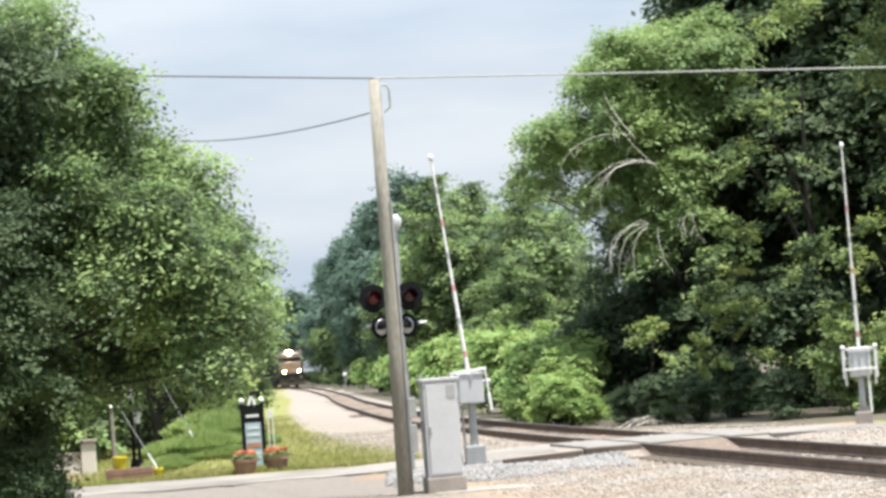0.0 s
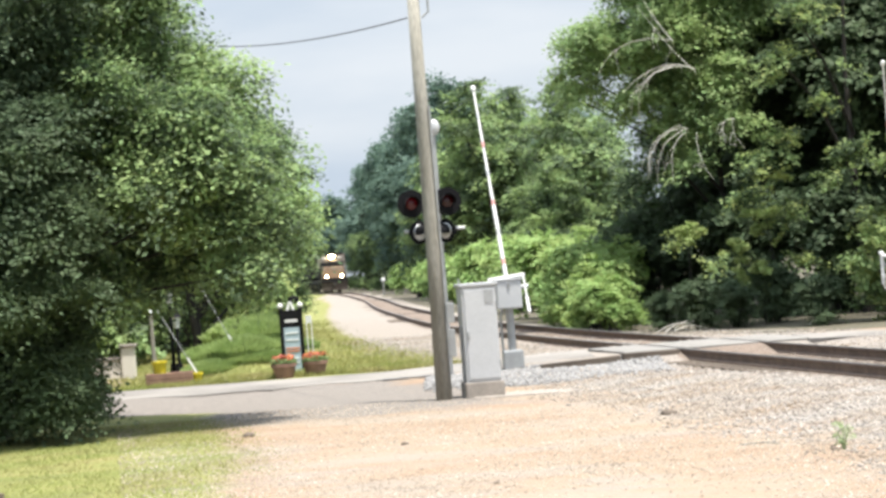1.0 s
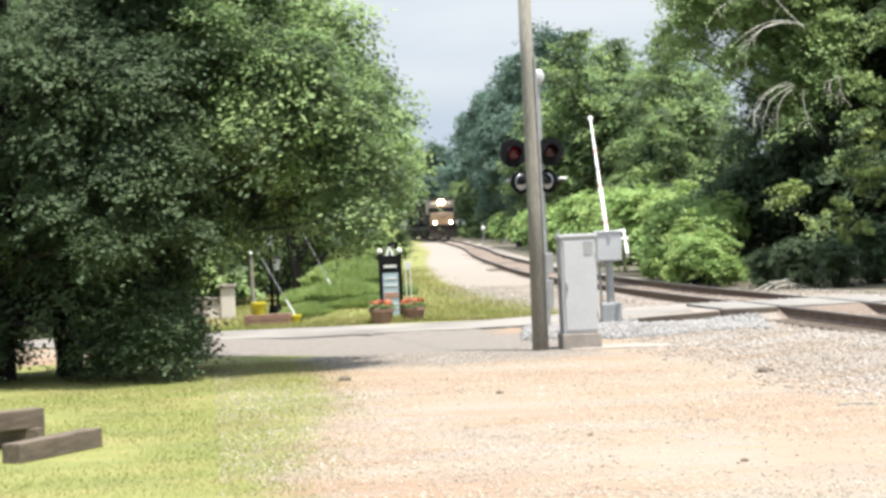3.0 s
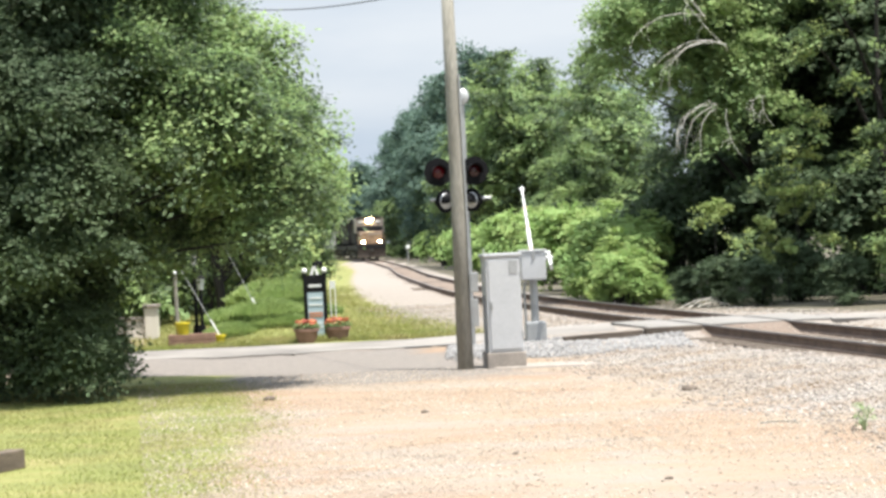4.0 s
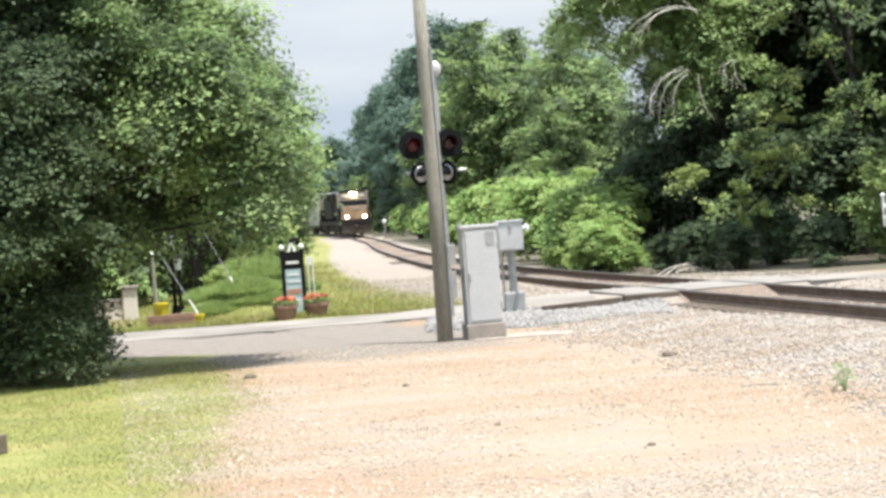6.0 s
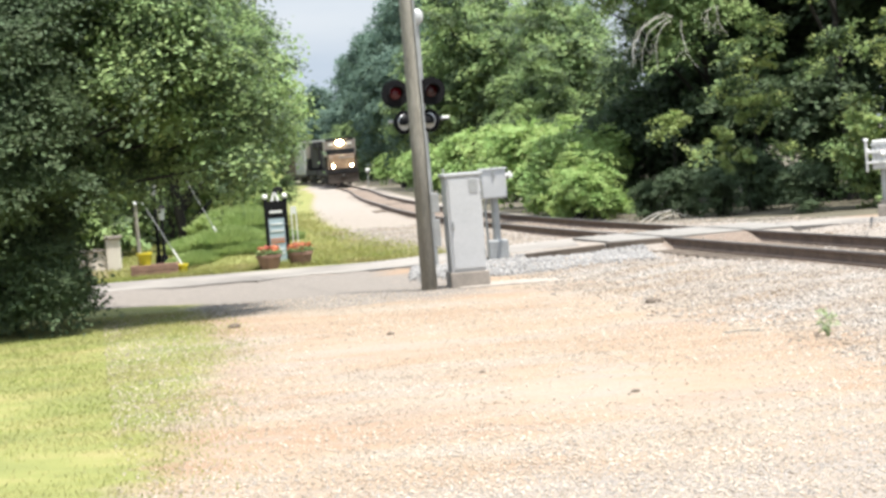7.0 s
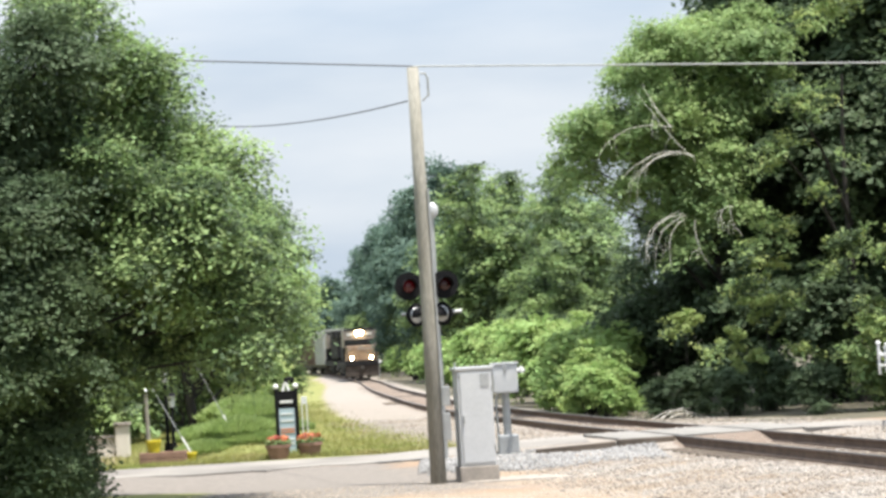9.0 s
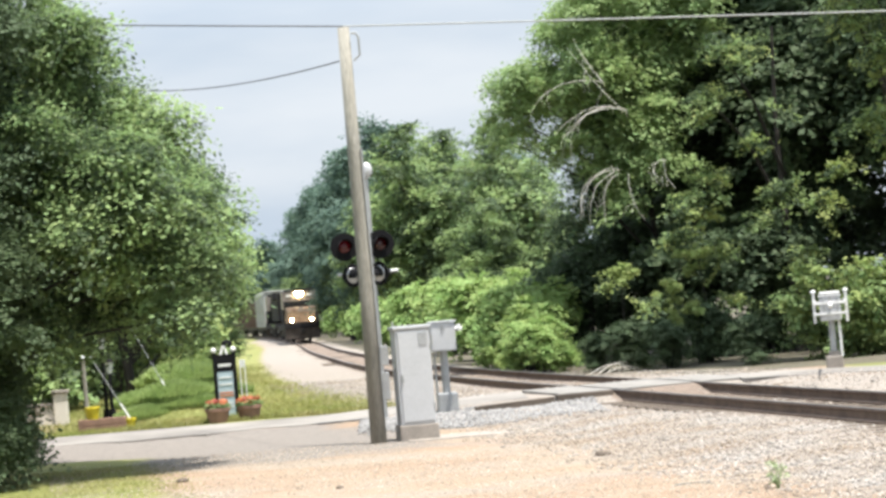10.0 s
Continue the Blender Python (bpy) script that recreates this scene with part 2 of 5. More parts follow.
def box(bm, size, at, bevel=0.0, turn=None):
    m = Matrix.Translation(at) @ (turn or Matrix.Identity(4)) @ Matrix.Diagonal((*size, 1))
    made = bmesh.ops.create_cube(bm, size=1.0, matrix=m)
    if bevel:
        edges = list({e for v in made["verts"] for e in v.link_edges})
        bmesh.ops.bevel(bm, geom=edges, offset=bevel, segments=2, affect="EDGES", profile=0.6)
    return bm


def cyl(bm, r1, r2, a, b, segments=16, caps=True):
    a, b = Vector(a), Vector(b)
    d = b - a
    m = Matrix.Translation((a + b) / 2) @ d.to_track_quat("Z", "Y").to_matrix().to_4x4()
    bmesh.ops.create_cone(bm, cap_ends=caps, segments=segments, radius1=r1, radius2=r2, depth=d.length, matrix=m)
    return bm


def ball(bm, r, at, scale=(1, 1, 1), u=14, v=9):
    bmesh.ops.create_uvsphere(bm, u_segments=u, v_segments=v, radius=r, matrix=Matrix.Translation(at) @ Matrix.Diagonal((*scale, 1)))
    return bm


def tube(bm, points, radius, taper=1.0, segments=6):
    """A bent round rod through the points."""
    rings = []
    pts = [Vector(p) for p in points]
    for i, p in enumerate(pts):
        d = (pts[min(i + 1, len(pts) - 1)] - pts[max(i - 1, 0)]).normalized()
        side = d.cross(Vector((0.31, 0.95, 0.05)) if abs(d.y) < 0.8 else Vector((0.95, 0.05, 0.31))).normalized()
        q = Matrix((side, d.cross(side), d)).transposed()
        r = radius * (1 + (taper - 1) * i / max(1, len(pts) - 1))
        rings.append([bm.verts.new(p + q @ Vector((r * math.cos(2 * math.pi * k / segments), r * math.sin(2 * math.pi * k / segments), 0))) for k in range(segments)])
    for a, b in zip(rings, rings[1:]):
        for k in range(segments):
            bm.faces.new((a[k], a[(k + 1) % segments], b[(k + 1) % segments], b[k]))
    bm.faces.new(list(reversed(rings[0])))
    bm.faces.new(rings[-1])
    return bm


def numpy_mesh(name, verts, faces, mat, smooth=False):
    """A mesh from arrays of vertices and of equally long faces."""
    me = bpy.data.meshes.new(name)
    n, k = faces.shape
    me.vertices.add(len(verts))
    me.vertices.foreach_set("co", np.ascontiguousarray(verts, dtype=np.float32).ravel())
    me.loops.add(n * k)
    me.loops.foreach_set("vertex_index", np.ascontiguousarray(faces, dtype=np.int32).ravel())
    me.polygons.add(n)
    me.polygons.foreach_set("loop_start", np.arange(0, n * k, k, dtype=np.int32))
    me.update(calc_edges=True)
    me.materials.append(mat)
    if smooth:
        me.shade_smooth()
    return me


# ---- the railway's line: the centre between the rails ----
LINE_Y = np.array([-400.0, -60.0, 5.0, 26.6, 38.5, 54.8, 73.3, 88.0, 128.0, 160.0, 192.0, 232.0, 264.0, 300.0, 420.0, 550.0, 900.0])
LINE_X = np.array([77.0, 21.0, 10.3, 6.75, 4.66, 1.75, -0.75, -1.95, -4.7, -6.5, -8.3, -12.2, -16.0, -21.0, -41.0, -70.0, -160.0])
RAIL_Z, GAUGE = 0.30, 1.50


def line_x(y):
    """The line's x at y, smoothed over some metres."""
    y = np.asarray(y, dtype=float)
    return sum(np.interp(y + o * (6 + 0.06 * np.abs(y)), LINE_Y, LINE_X) for o in (-1, -0.5, 0, 0.5, 1)) / 5


def dip(y):
    """Lowers the land along the line so train and rails fit the camera's view."""
    return np.interp(np.asarray(y, dtype=float), (90.0, 130.0, 165.0, 195.0, 215.0, 240.0, 300.0), (0.0, -0.15, -0.25, -0.30, -0.20, 0.0, 0.0))


def line_pose(y, z=0.0):
    """A pose on the line whose own y axis looks along it, away from the crossing."""
    a, b = line_x(y - 1.0), line_x(y + 1.0)
    return pose(float(line_x(y)), y, z + float(dip(y)), 0, 0, math.degrees(math.atan2(-(b - a), 2.0)))


def hump(x, y):
    s = x - line_x(y)
    wide = np.clip((y - 22) / 6, 0, 1) * np.clip((52 - y) / 6, 0, 1)
    beyond = 0.105 * np.clip((4.2 - s) / 2.2, 0, 1) * (1 - wide) + wide * (0.105 + 0.13 * np.clip((s - 0.9) / 1.2, 0, 1)) * np.clip((10.5 - s) / 4, 0, 1)
    return np.where(s > 0, beyond, 0.105 * np.clip((4.2 + s) / 2.2, 0, 1))


ROAD_NEAR, ROAD_FAR = 40.3, 43.7


def road_z(x, y=42.0):
    """The road climbs gently to the rails and leaves them level."""
    s = np.abs(x - line_x(y))
    return 0.125 + 0.175 * np.clip((5.4 - s) / 4.4, 0, 1)


def ground_z(x, y):
    x, y = np.asarray(x, dtype=float), np.asarray(y, dtype=float)
    rise = np.clip((y - 35.5) / 4.5, 0, 1)
    z = 0.10 * rise * rise * (3 - 2 * rise)
    z = np.maximum(z, hump(x, y)) + 0.3 * np.minimum(z, hump(x, y))
    z = z + 0.035 * np.sin(x * 0.9 + 1.3) * np.sin(y * 0.37) * np.clip((y - 6) / 10, 0, 1)
    # the road's ramp lifts the soil beside it
    near = np.clip(1 - np.maximum(np.maximum(ROAD_NEAR - y, y - ROAD_FAR), 0) / 1.6, 0, 1)
    z = np.maximum(z, near * (road_z(x) - 0.012))
    # grassy bank between the road and the line
    bank = np.exp(-(((x + 5.0 + 0.03 * (y - 52)) / 0.95) ** 2)) * np.clip((y - 47.3) / 4.5, 0, 1) * np.clip((80 - y) / 20, 0, 1)
    return z + 0.7 * bank + dip(y)


def graded(lo, hi, fine_lo, fine_hi, step, grow=1.25):
    mid = list(np.arange(fine_lo, fine_hi + step / 2, step))
    up, d = [mid[-1]], step
    while up[-1] < hi:
        d *= grow
        up.append(up[-1] + d)
    dn, d = [mid[0]], step
    while dn[-1] > lo:
        d *= grow
        dn.append(dn[-1] - d)
    return np.array(dn[:0:-1] + mid + up[1:])


def build_ground():
    xs, ys = graded(-2500, 2500, -12, 12, 0.22), graded(-2500, 3500, 9, 66, 0.3, 1.12)
    gx, gy = np.meshgrid(xs, ys)
    gz = ground_z(gx, gy)
    w, h = len(xs), len(ys)
    idx = np.arange(w * h).reshape(h, w)
    faces = np.stack([idx[:-1, :-1], idx[:-1, 1:], idx[1:, 1:], idx[1:, :-1]], -1).reshape(-1, 4)
    me = numpy_mesh("ground", np.stack([gx, gy, gz], -1).reshape(-1, 3), faces, GROUND, smooth=True)
    s = gx - line_x(gy)
    gravel = np.clip((4.4 - np.abs(s)) / 1.2, 0, 1) * 0.75
    gravel = np.maximum(gravel, 0.8 * np.exp(-((gx - 1.5) / 1.9) ** 4 - ((gy - 38.0) / 1.9) ** 4))
    gravel = np.maximum(gravel, np.where((s < 0) & (s > -3.6) & (gy > 43.5), 0.62, 0))
    tracks = 0.5 * np.exp(-((gy - 24.5 - 0.15 * gx) / 1.1) ** 2) + 0.62 * np.clip((15.5 + 0.25 * gx - gy) / 2.5, 0, 1) + 0.45 * np.exp(-((gy - 19.5) / 0.6) ** 2)
    tracks = np.maximum(tracks, 0.40 + 0.06 * np.sin(gx * 0.7 + gy * 0.4))
    gravel = np.maximum(gravel, np.where((gy > 8) & (gy < 34), tracks, 0))
    edge = -2.3 - 0.055 * (gy - 18) - 0.9 * np.clip((gy - 26) / 8, 0, 1)
    turf = np.clip((edge - gx) / 1.6 + 0.45, 0, 1) * (gy < 36.5)
    turf = np.maximum(turf, np.clip((-3.3 - s) / 1.5 + 0.35, 0, 1) * (gy > 43.8))
    turf = np.maximum(turf, np.clip((s - 3.4) / 1.5, 0, 1) * (gy > 20))
    turf = np.maximum(turf, np.clip((np.abs(gx) - 14) / 4, 0, 1))
    turf = turf * (1 - np.exp(-((gx + 8.6) / 1.2) ** 4 - ((gy - 47.5) / 3.2) ** 4))
    # darkens the ground up to the rails where the hollow's shade lies
    shaded_floor = np.clip((s - 1.5) / 0.8, 0, 1) * np.clip((gy - 43.5 + 0.75 * (gx - 6)) / 2.5, 0, 1)
    # worn grey apron where wheels leave the road
    apron = 0.74 * np.exp(-((gx + 2.0 + 0.25 * (gy - 35)) / 2.9) ** 4 - ((gy - 36.2 - 0.35 * gx) / 4.2) ** 4)
    apron = np.maximum(apron, 0.88 * np.exp(-((gx + 4.6 + 0.1 * (gy - 37)) / 3.9) ** 6 - ((gy - 38.2 - 0.2 * gx) / 4.2) ** 4))
    rust = 0.72 * np.clip((1.25 - np.abs(s)) / 0.4, 0, 1)
    for name, a in (("gravel", gravel), ("rust_dust", rust), ("road_dust", apron), ("turf", turf), ("shaded_floor", shaded_floor)):
        me.attributes.new(name, "FLOAT", "POINT").data.foreach_set("value", a.ravel().astype(np.float32))
    return tagged(new("ground", me), "sandy gravel ground with worn grass verges", "ground", kind="structure")


build_ground()


def strip(name, rows_xy, z_of, mat, thick=0.06):
    """A slab through pairs of edge points (near, far), with a depth."""
    bm = bmesh.new()
    rings = []
    for (x0, y0), (x1, y1) in rows_xy:
        ring = []
        for k in range(7):
            f = k / 6
            x, y = x0 + (x1 - x0) * f, y0 + (y1 - y0) * f
            ring.append(bm.verts.new((x, y, z_of(x, y))))
        ring.append(bm.verts.new((x1, y1, z_of(x1, y1) - thick)))
        ring.append(bm.verts.new((x0, y0, z_of(x0, y0) - thick)))
        rings.append(ring)
    for a, b in zip(rings, rings[1:]):
        n = len(a)
        for k in range(n):
            bm.faces.new((a[k], b[k], b[(k + 1) % n], a[(k + 1) % n]))
    bm.faces.new(rings[0])
    bm.faces.new(list(reversed(rings[-1])))
    bmesh.ops.recalc_face_normals(bm, faces=bm.faces)
    me = mesh_of(name, bm, mat)
    return new(name, me)


def build_road():
    def edges(x):
        near = ROAD_NEAR + 0.3 - 0.5 * max(0.0, min(1.0, (-0.6 - x) / 3.0)) + 0.18 * math.sin(x * 1.7) + 0.12 * math.sin(x * 4.3 + 1) + 0.07 * math.sin(x * 9.1)
        return near, ROAD_FAR + 0.06 * math.sin(x * 0.8) - 0.12 * max(0.0, x)
    xs = [-60, -40, -25, -16] + [-12 + 0.3 * i for i in range(49)]
    rows = [((x, edges(x)[0]), (x, edges(x)[1])) for x in xs if x < line_x(41.5) - 1.75]
    ob = strip("road", rows, lambda x, y: float(max(road_z(x, y) if y > 39.5 else 0, ground_z(x, y) + 0.005)), ASPHALT)
    tagged(ob, "worn grey asphalt road leading up to the railway", "road", kind="structure")
    xs = [line_x(41.5) + 1.76 + 0.5 * i for i in range(9)] + [12, 16, 24, 40]
    rows = [((x, 40.0 - 0.75 * (x - 6)), (x, 42.4 - 0.75 * (x - 6))) for x in xs]
    ob = strip("road", rows, lambda x, y: float(ground_z(x, y) * 0 + 0.30), ASPHALT, 0.34)
    tagged(ob, "worn grey asphalt road beyond the rails", "road", kind="structure")


build_road()


def rail_profile():
    return [(-0.07, 0), (0.07, 0), (0.07, 0.015), (0.012, 0.035), (0.012, 0.125), (0.036, 0.135), (0.036, 0.168), (0.028, 0.175), (-0.028, 0.175), (-0.036, 0.168), (-0.036, 0.135), (-0.012, 0.125), (-0.012, 0.035), (-0.07, 0.015)]


def build_track():
    track = tagged(new("railway_track"), "single railway track with rusty rails on stone ballast", "railway track", kind="structure")
    ys = np.concatenate([np.arange(-40, 120, 2.0), np.arange(120, 800, 8.0)])
    for side in (-1, 1):
        bm = bmesh.new()
        rings = []
        for y in ys:
            m = line_pose(float(y), RAIL_Z - 0.175)
            rings.append([bm.verts.new(m @ Vector((side * GAUGE / 2 + a, 0, b))) for a, b in rail_profile()])
        for a, b in zip(rings, rings[1:]):
            n = len(a)
            for k in range(n):
                fc = bm.faces.new((a[k], a[(k + 1) % n], b[(k + 1) % n], b[k]))
                fc.material_index = 1 if k in (7, 6, 8) else 0
        bmesh.ops.recalc_face_normals(bm, faces=bm.faces)
        ob = part("rail", bm, RAIL_RUST, track, "rusty steel rail with a worn bright head")
        ob.data.materials.append(RAIL_TOP)
    bm = box(bmesh.new(), (2.6, 0.23, 0.17), (0, 0, 0), 0.012)
    me = mesh_of("sleeper", bm, TIE)
    rnd = random.Random(4)
    y = 8.0
    while y < 150:
        if not ROAD_NEAR - 0.2 < y < ROAD_FAR - 0.6:
            ob = new("sleeper", me)
            ob.parent = track
            ob.matrix_local = line_pose(y + rnd.uniform(-0.03, 0.03), RAIL_Z - 0.175 - 0.09) @ pose(rnd.uniform(-0.05, 0.05), 0, 0, 0, 0, rnd.uniform(-1, 1))
        y += 0.52
    # crossing panels between and beside the rails
    for a0, a1 in ((-1.75, -0.83), (-0.66, 0.66), (0.83, 1.75)):
        for k in range(2):
            y0 = ROAD_NEAR - 0.1 + k * 1.5
            bm = bmesh.new()
            box(bm, (a1 - a0, 1.46, 0.26), (0, 0, 0), 0.015)
            ob = part("crossing_panel", bm, PANEL, track, "weathered concrete crossing panel")
            ob.matrix_local = line_pose(y0 + 0.75, RAIL_Z - 0.125) @ pose((a0 + a1) / 2, 0, 0)
    # dark strip added for the crossing's front face towards the gravel
    for a0, a1 in ((-3.3, -1.9), (-1.86, -0.84)):
        ob = part("edge_strip", box(bmesh.new(), (a1 - a0, 0.16, 0.24), (0, 0, 0), 0.012), TIE, track, "dark strip added along the crossing's front edge")
        ob.matrix_local = line_pose(ROAD_NEAR - 0.2, RAIL_Z - 0.12 - (0.05 if a0 < -2 else 0.005)) @ pose((a0 + a1) / 2, 0, 0, 0, 0 if a0 > -2 else -2.0, 0)
    return track


build_track()


# ---- plants ----
def leaves_at(rng, p, nor, leaf):
    """A folded quad at each point, facing along its normal."""
    n = len(p)
    nor = nor / np.linalg.norm(nor, axis=1)[:, None]
    t = np.cross(nor, rng.normal(size=(n, 3)))
    t /= np.linalg.norm(t, axis=1)[:, None] + 1e-9
    b = np.cross(nor, t)
    s = (leaf * (0.6 + 0.8 * rng.random(n)))[:, None]
    v = np.stack([p - t * s, p + b * s * 0.55 - nor * s * 0.12, p + t * s, p - b * s * 0.55 - nor * s * 0.12], 1).reshape(-1, 3)
    return v, np.arange(4 * n).reshape(-1, 4)


def leaf_cloud(rng, centres, radii, per, size, flat=0.6, up=0.35):
    """Leaves scattered over and through small round clumps."""
    n = len(centres) * per
    c, r = np.repeat(centres, per, axis=0), np.repeat(radii, per)
    d = rng.normal(size=(n, 3))
    d /= np.linalg.norm(d, axis=1)[:, None]
    rad = r * (0.35 + 0.65 * rng.random(n) ** 0.45) * (1 + 0.18 * rng.normal(size=n))
    p = c + d * rad[:, None] * np.array([1, 1, flat])
    return leaves_at(rng, p, d * 0.8 + rng.normal(size=(n, 3)) * 0.55 + np.array([0, 0, up]), size)


def spray_cloud(rng, lobes, cover, spray, leaf, per=44):
    """Drooping flat sprays of leaves over the skin of round lobes (x, y, z, radius), some inside them."""
    lobes = np.asarray(lobes, dtype=float)
    # small knobs stand out of every lobe
    knobs = []
    for x, y, z, r in lobes:
        d = rng.normal(size=(7, 3))
        d /= np.linalg.norm(d, axis=1)[:, None]
        d[:, 2] = np.where(d[:, 2] < -0.4, -d[:, 2], d[:, 2])
        knobs.append(np.column_stack([np.array([x, y, z]) + d * r * 0.82, r * rng.uniform(0.28, 0.46, 7)]))
    lobes = np.concatenate([lobes * np.array([1, 1, 1, 0.86]), *knobs])
    area = 4 * math.pi * lobes[:, 3] ** 2
    count = max(12, int(cover * area.sum() / leaf ** 2 / per))
    pick = rng.choice(len(lobes), count, p=area / area.sum())
    d = rng.normal(size=(count, 3))
    d /= np.linalg.norm(d, axis=1)[:, None]
    flip = (d[:, 2] < -0.25) & (rng.random(count) < 0.55)
    d[flip, 2] *= -1
    deep = np.where(rng.random(count) < 0.2, rng.uniform(0.2, 0.7, count), rng.uniform(0.72, 1.06, count))
    c = lobes[pick, :3] + d * (lobes[pick, 3] * deep)[:, None] * np.array([1, 1, 0.92])
    along = d * np.array([1, 1, 0.25]) + rng.normal(size=(count, 3)) * np.array([0.45, 0.45, 0.12]) - np.array([0, 0, 0.15])
    along /= np.linalg.norm(along, axis=1)[:, None]
    side = np.cross(along, (0, 0, 1.0))
    side /= np.linalg.norm(side, axis=1)[:, None] + 1e-9
    top = np.cross(side, along)
    size = spray * (0.55 + 0.8 * rng.random(count))
    k = np.repeat(np.arange(count), per)
    n = len(k)
    u = rng.uniform(-1, 1, n)
    w = rng.normal(size=n) * 0.36 * (1.15 - 0.6 * np.abs(u))
    h = rng.normal(size=n) * 0.13
    p = c[k] + (along[k] * u[:, None] + side[k] * w[:, None] + top[k] * h[:, None]) * size[k][:, None]
    p[:, 2] -= 0.22 * size[k] * (u + 1) ** 2 / 2
    return leaves_at(rng, p, top[k] * 0.8 + d[k] * 0.5 + rng.normal(size=(n, 3)) * 0.34, leaf)


def crown_lobes(rng, centre, radius, count=13, low=-0.75):
    """Lobes that stand out of an uneven egg, and one at its heart."""
    d = rng.normal(size=(count, 3))
    d /= np.linalg.norm(d, axis=1)[:, None]
    d[:, 2] = np.clip(d[:, 2], low, 1) + np.linspace(-0.15, 0.15, count)
    c = np.array(centre) + d * np.array(radius) * rng.uniform(0.5, 0.74, count)[:, None]
    r = (radius[0] + radius[2]) / 2 * rng.uniform(0.26, 0.44, count)
    return np.concatenate([np.column_stack([c, r]), [[*centre, 0.55 * min(radius)]]])


def build_tree(seed, height, spread, label, mats, crown_low=0.25, leaf=0.06, cover=0.75, spray=0.6, stems=1, limbs=9, girth=1.0, lobes=None, skirt=None):
    """A tree at the origin: tapered trunk with limbs, and a crown of leaf sprays; lobes fit a crown's outline to the
    camera's view.
    """
    rng, rnd = np.random.default_rng(seed), random.Random(seed)
    tree = thing("tree", Matrix.Identity(4), label, "tree")
    bm = bmesh.new()
    cz, rz = height * (crown_low + (1 - crown_low) / 2), height * (1 - crown_low) / 2
    lobes = np.asarray(lobes if lobes is not None else crown_lobes(rng, (0, 0, cz), (spread, spread, rz)), dtype=float)
    r0 = (0.026 if stems == 1 else 0.014) * height * girth
    for k in range(stems):
        a = 2 * math.pi * k / stems + rnd.random()
        o = 0.35 * (stems > 1)
        base = Vector((o * math.cos(a), o * math.sin(a), -0.15))
        top = Vector((spread * 0.3 * (stems > 1) * math.cos(a), spread * 0.3 * (stems > 1) * math.sin(a), height * 0.8))
        pts = [base.lerp(top, f) + Vector((rnd.uniform(-1, 1), rnd.uniform(-1, 1), 0)) * 0.12 * (0 < f < 1) * height / 8 for f in (0, 0.12, 0.3, 0.5, 0.75, 1)]
        tube(bm, pts, r0, 0.2, 8)
        for x, y, z, r in lobes[k::stems][:limbs]:
            e = Vector((x, y, z))
            s = base.lerp(top, min(0.85, max(0.12, (z - 0.5 * math.hypot(x, y)) / height)))
            tube(bm, [s, s.lerp(e, 0.5) + Vector((0, 0, 0.12 * math.hypot(x, y))), e], r0 * 0.38, 0.25, 5)
    part("trunk", bm, BARK, tree)
    if skirt:
        a = np.linspace(0, 6.283, 9)[:-1]
        low = np.column_stack([skirt[0] * np.cos(a), skirt[0] * np.sin(a), np.full(8, skirt[1] * 0.55), np.full(8, skirt[1] * 0.6)])
        lobes = np.concatenate([lobes, low])
    for mat in mats:
        v, f = spray_cloud(rng, lobes, cover / len(mats), spray, leaf)
        v[:, 2] = np.maximum(v[:, 2], 0.03)
        ob = new("crown", numpy_mesh("crown", v, f, mat))
        ob.parent = tree
    return tree


def around(front, depth):
    """The lobes of a crown's near side and, farther back and a little smaller, those of its far side."""
    return tuple(front) + tuple((x * 0.9, y + depth, z + 0.2, r * 0.95) for x, y, z, r in front)


def set_tree(tree, x, y, turn, scale=1.0, wide=1.0):
    tree.matrix_world = pose(x, y, float(ground_z(x, y)) - 0.03, 0, 0, turn) @ Matrix.Diagonal((scale * wide, scale * wide, scale, 1))
    return tree


def again(tree, x, y, turn, scale=1.0, label=""):
    ob = copy_thing(tree, pose(x, y, float(ground_z(x, y)) - 0.03, 0, 0, turn))
    ob.scale = (scale, scale, scale)
    if label:
        tagged(ob, label)
    return ob


# the broad low tree beside the road and those behind it
VERGE_TREE = ((1.86, -0.78, 7.18, 0.66), (2.51, -0.56, 6.33, 0.66), (3.05, -0.47, 6.05, 0.63), (1.79, 0.0, 5.61, 0.82), (3.2, -0.2, 5.15, 0.75), (3.97, -0.57, 4.82, 0.63), (2.49, -0.24, 4.37, 0.82), (3.88, -1.85, 3.85, 0.71), (4.54, -1.06, 3.6, 0.54), (1.69, -0.2, 3.6, 0.82), (3.05, -1.8, 3.29, 0.78), (4.01, -1.5, 2.82, 0.72), (4.65, -0.73, 2.71, 0.51), (3.1, -0.28, 2.33, 0.59), (4.22, -1.7, 2.17, 0.43), (2.3, -1.06, 2.07, 0.58), (2.41, -1.6, 4.85, 0.57), (3.53, -1.6, 4.33, 0.61), (4.09, -1.9, 3.36, 0.42))
near_tree = set_tree(build_tree(11, 9.0, 2.6, "dense dark green multi-stemmed tree on the grass verge", (LEAF, LEAF, LEAF_DARK_SHADED), leaf=0.042, cover=0.68, spray=0.5, stems=5, lobes=around(VERGE_TREE, 1.5)), -7.4, 33.6, 0)
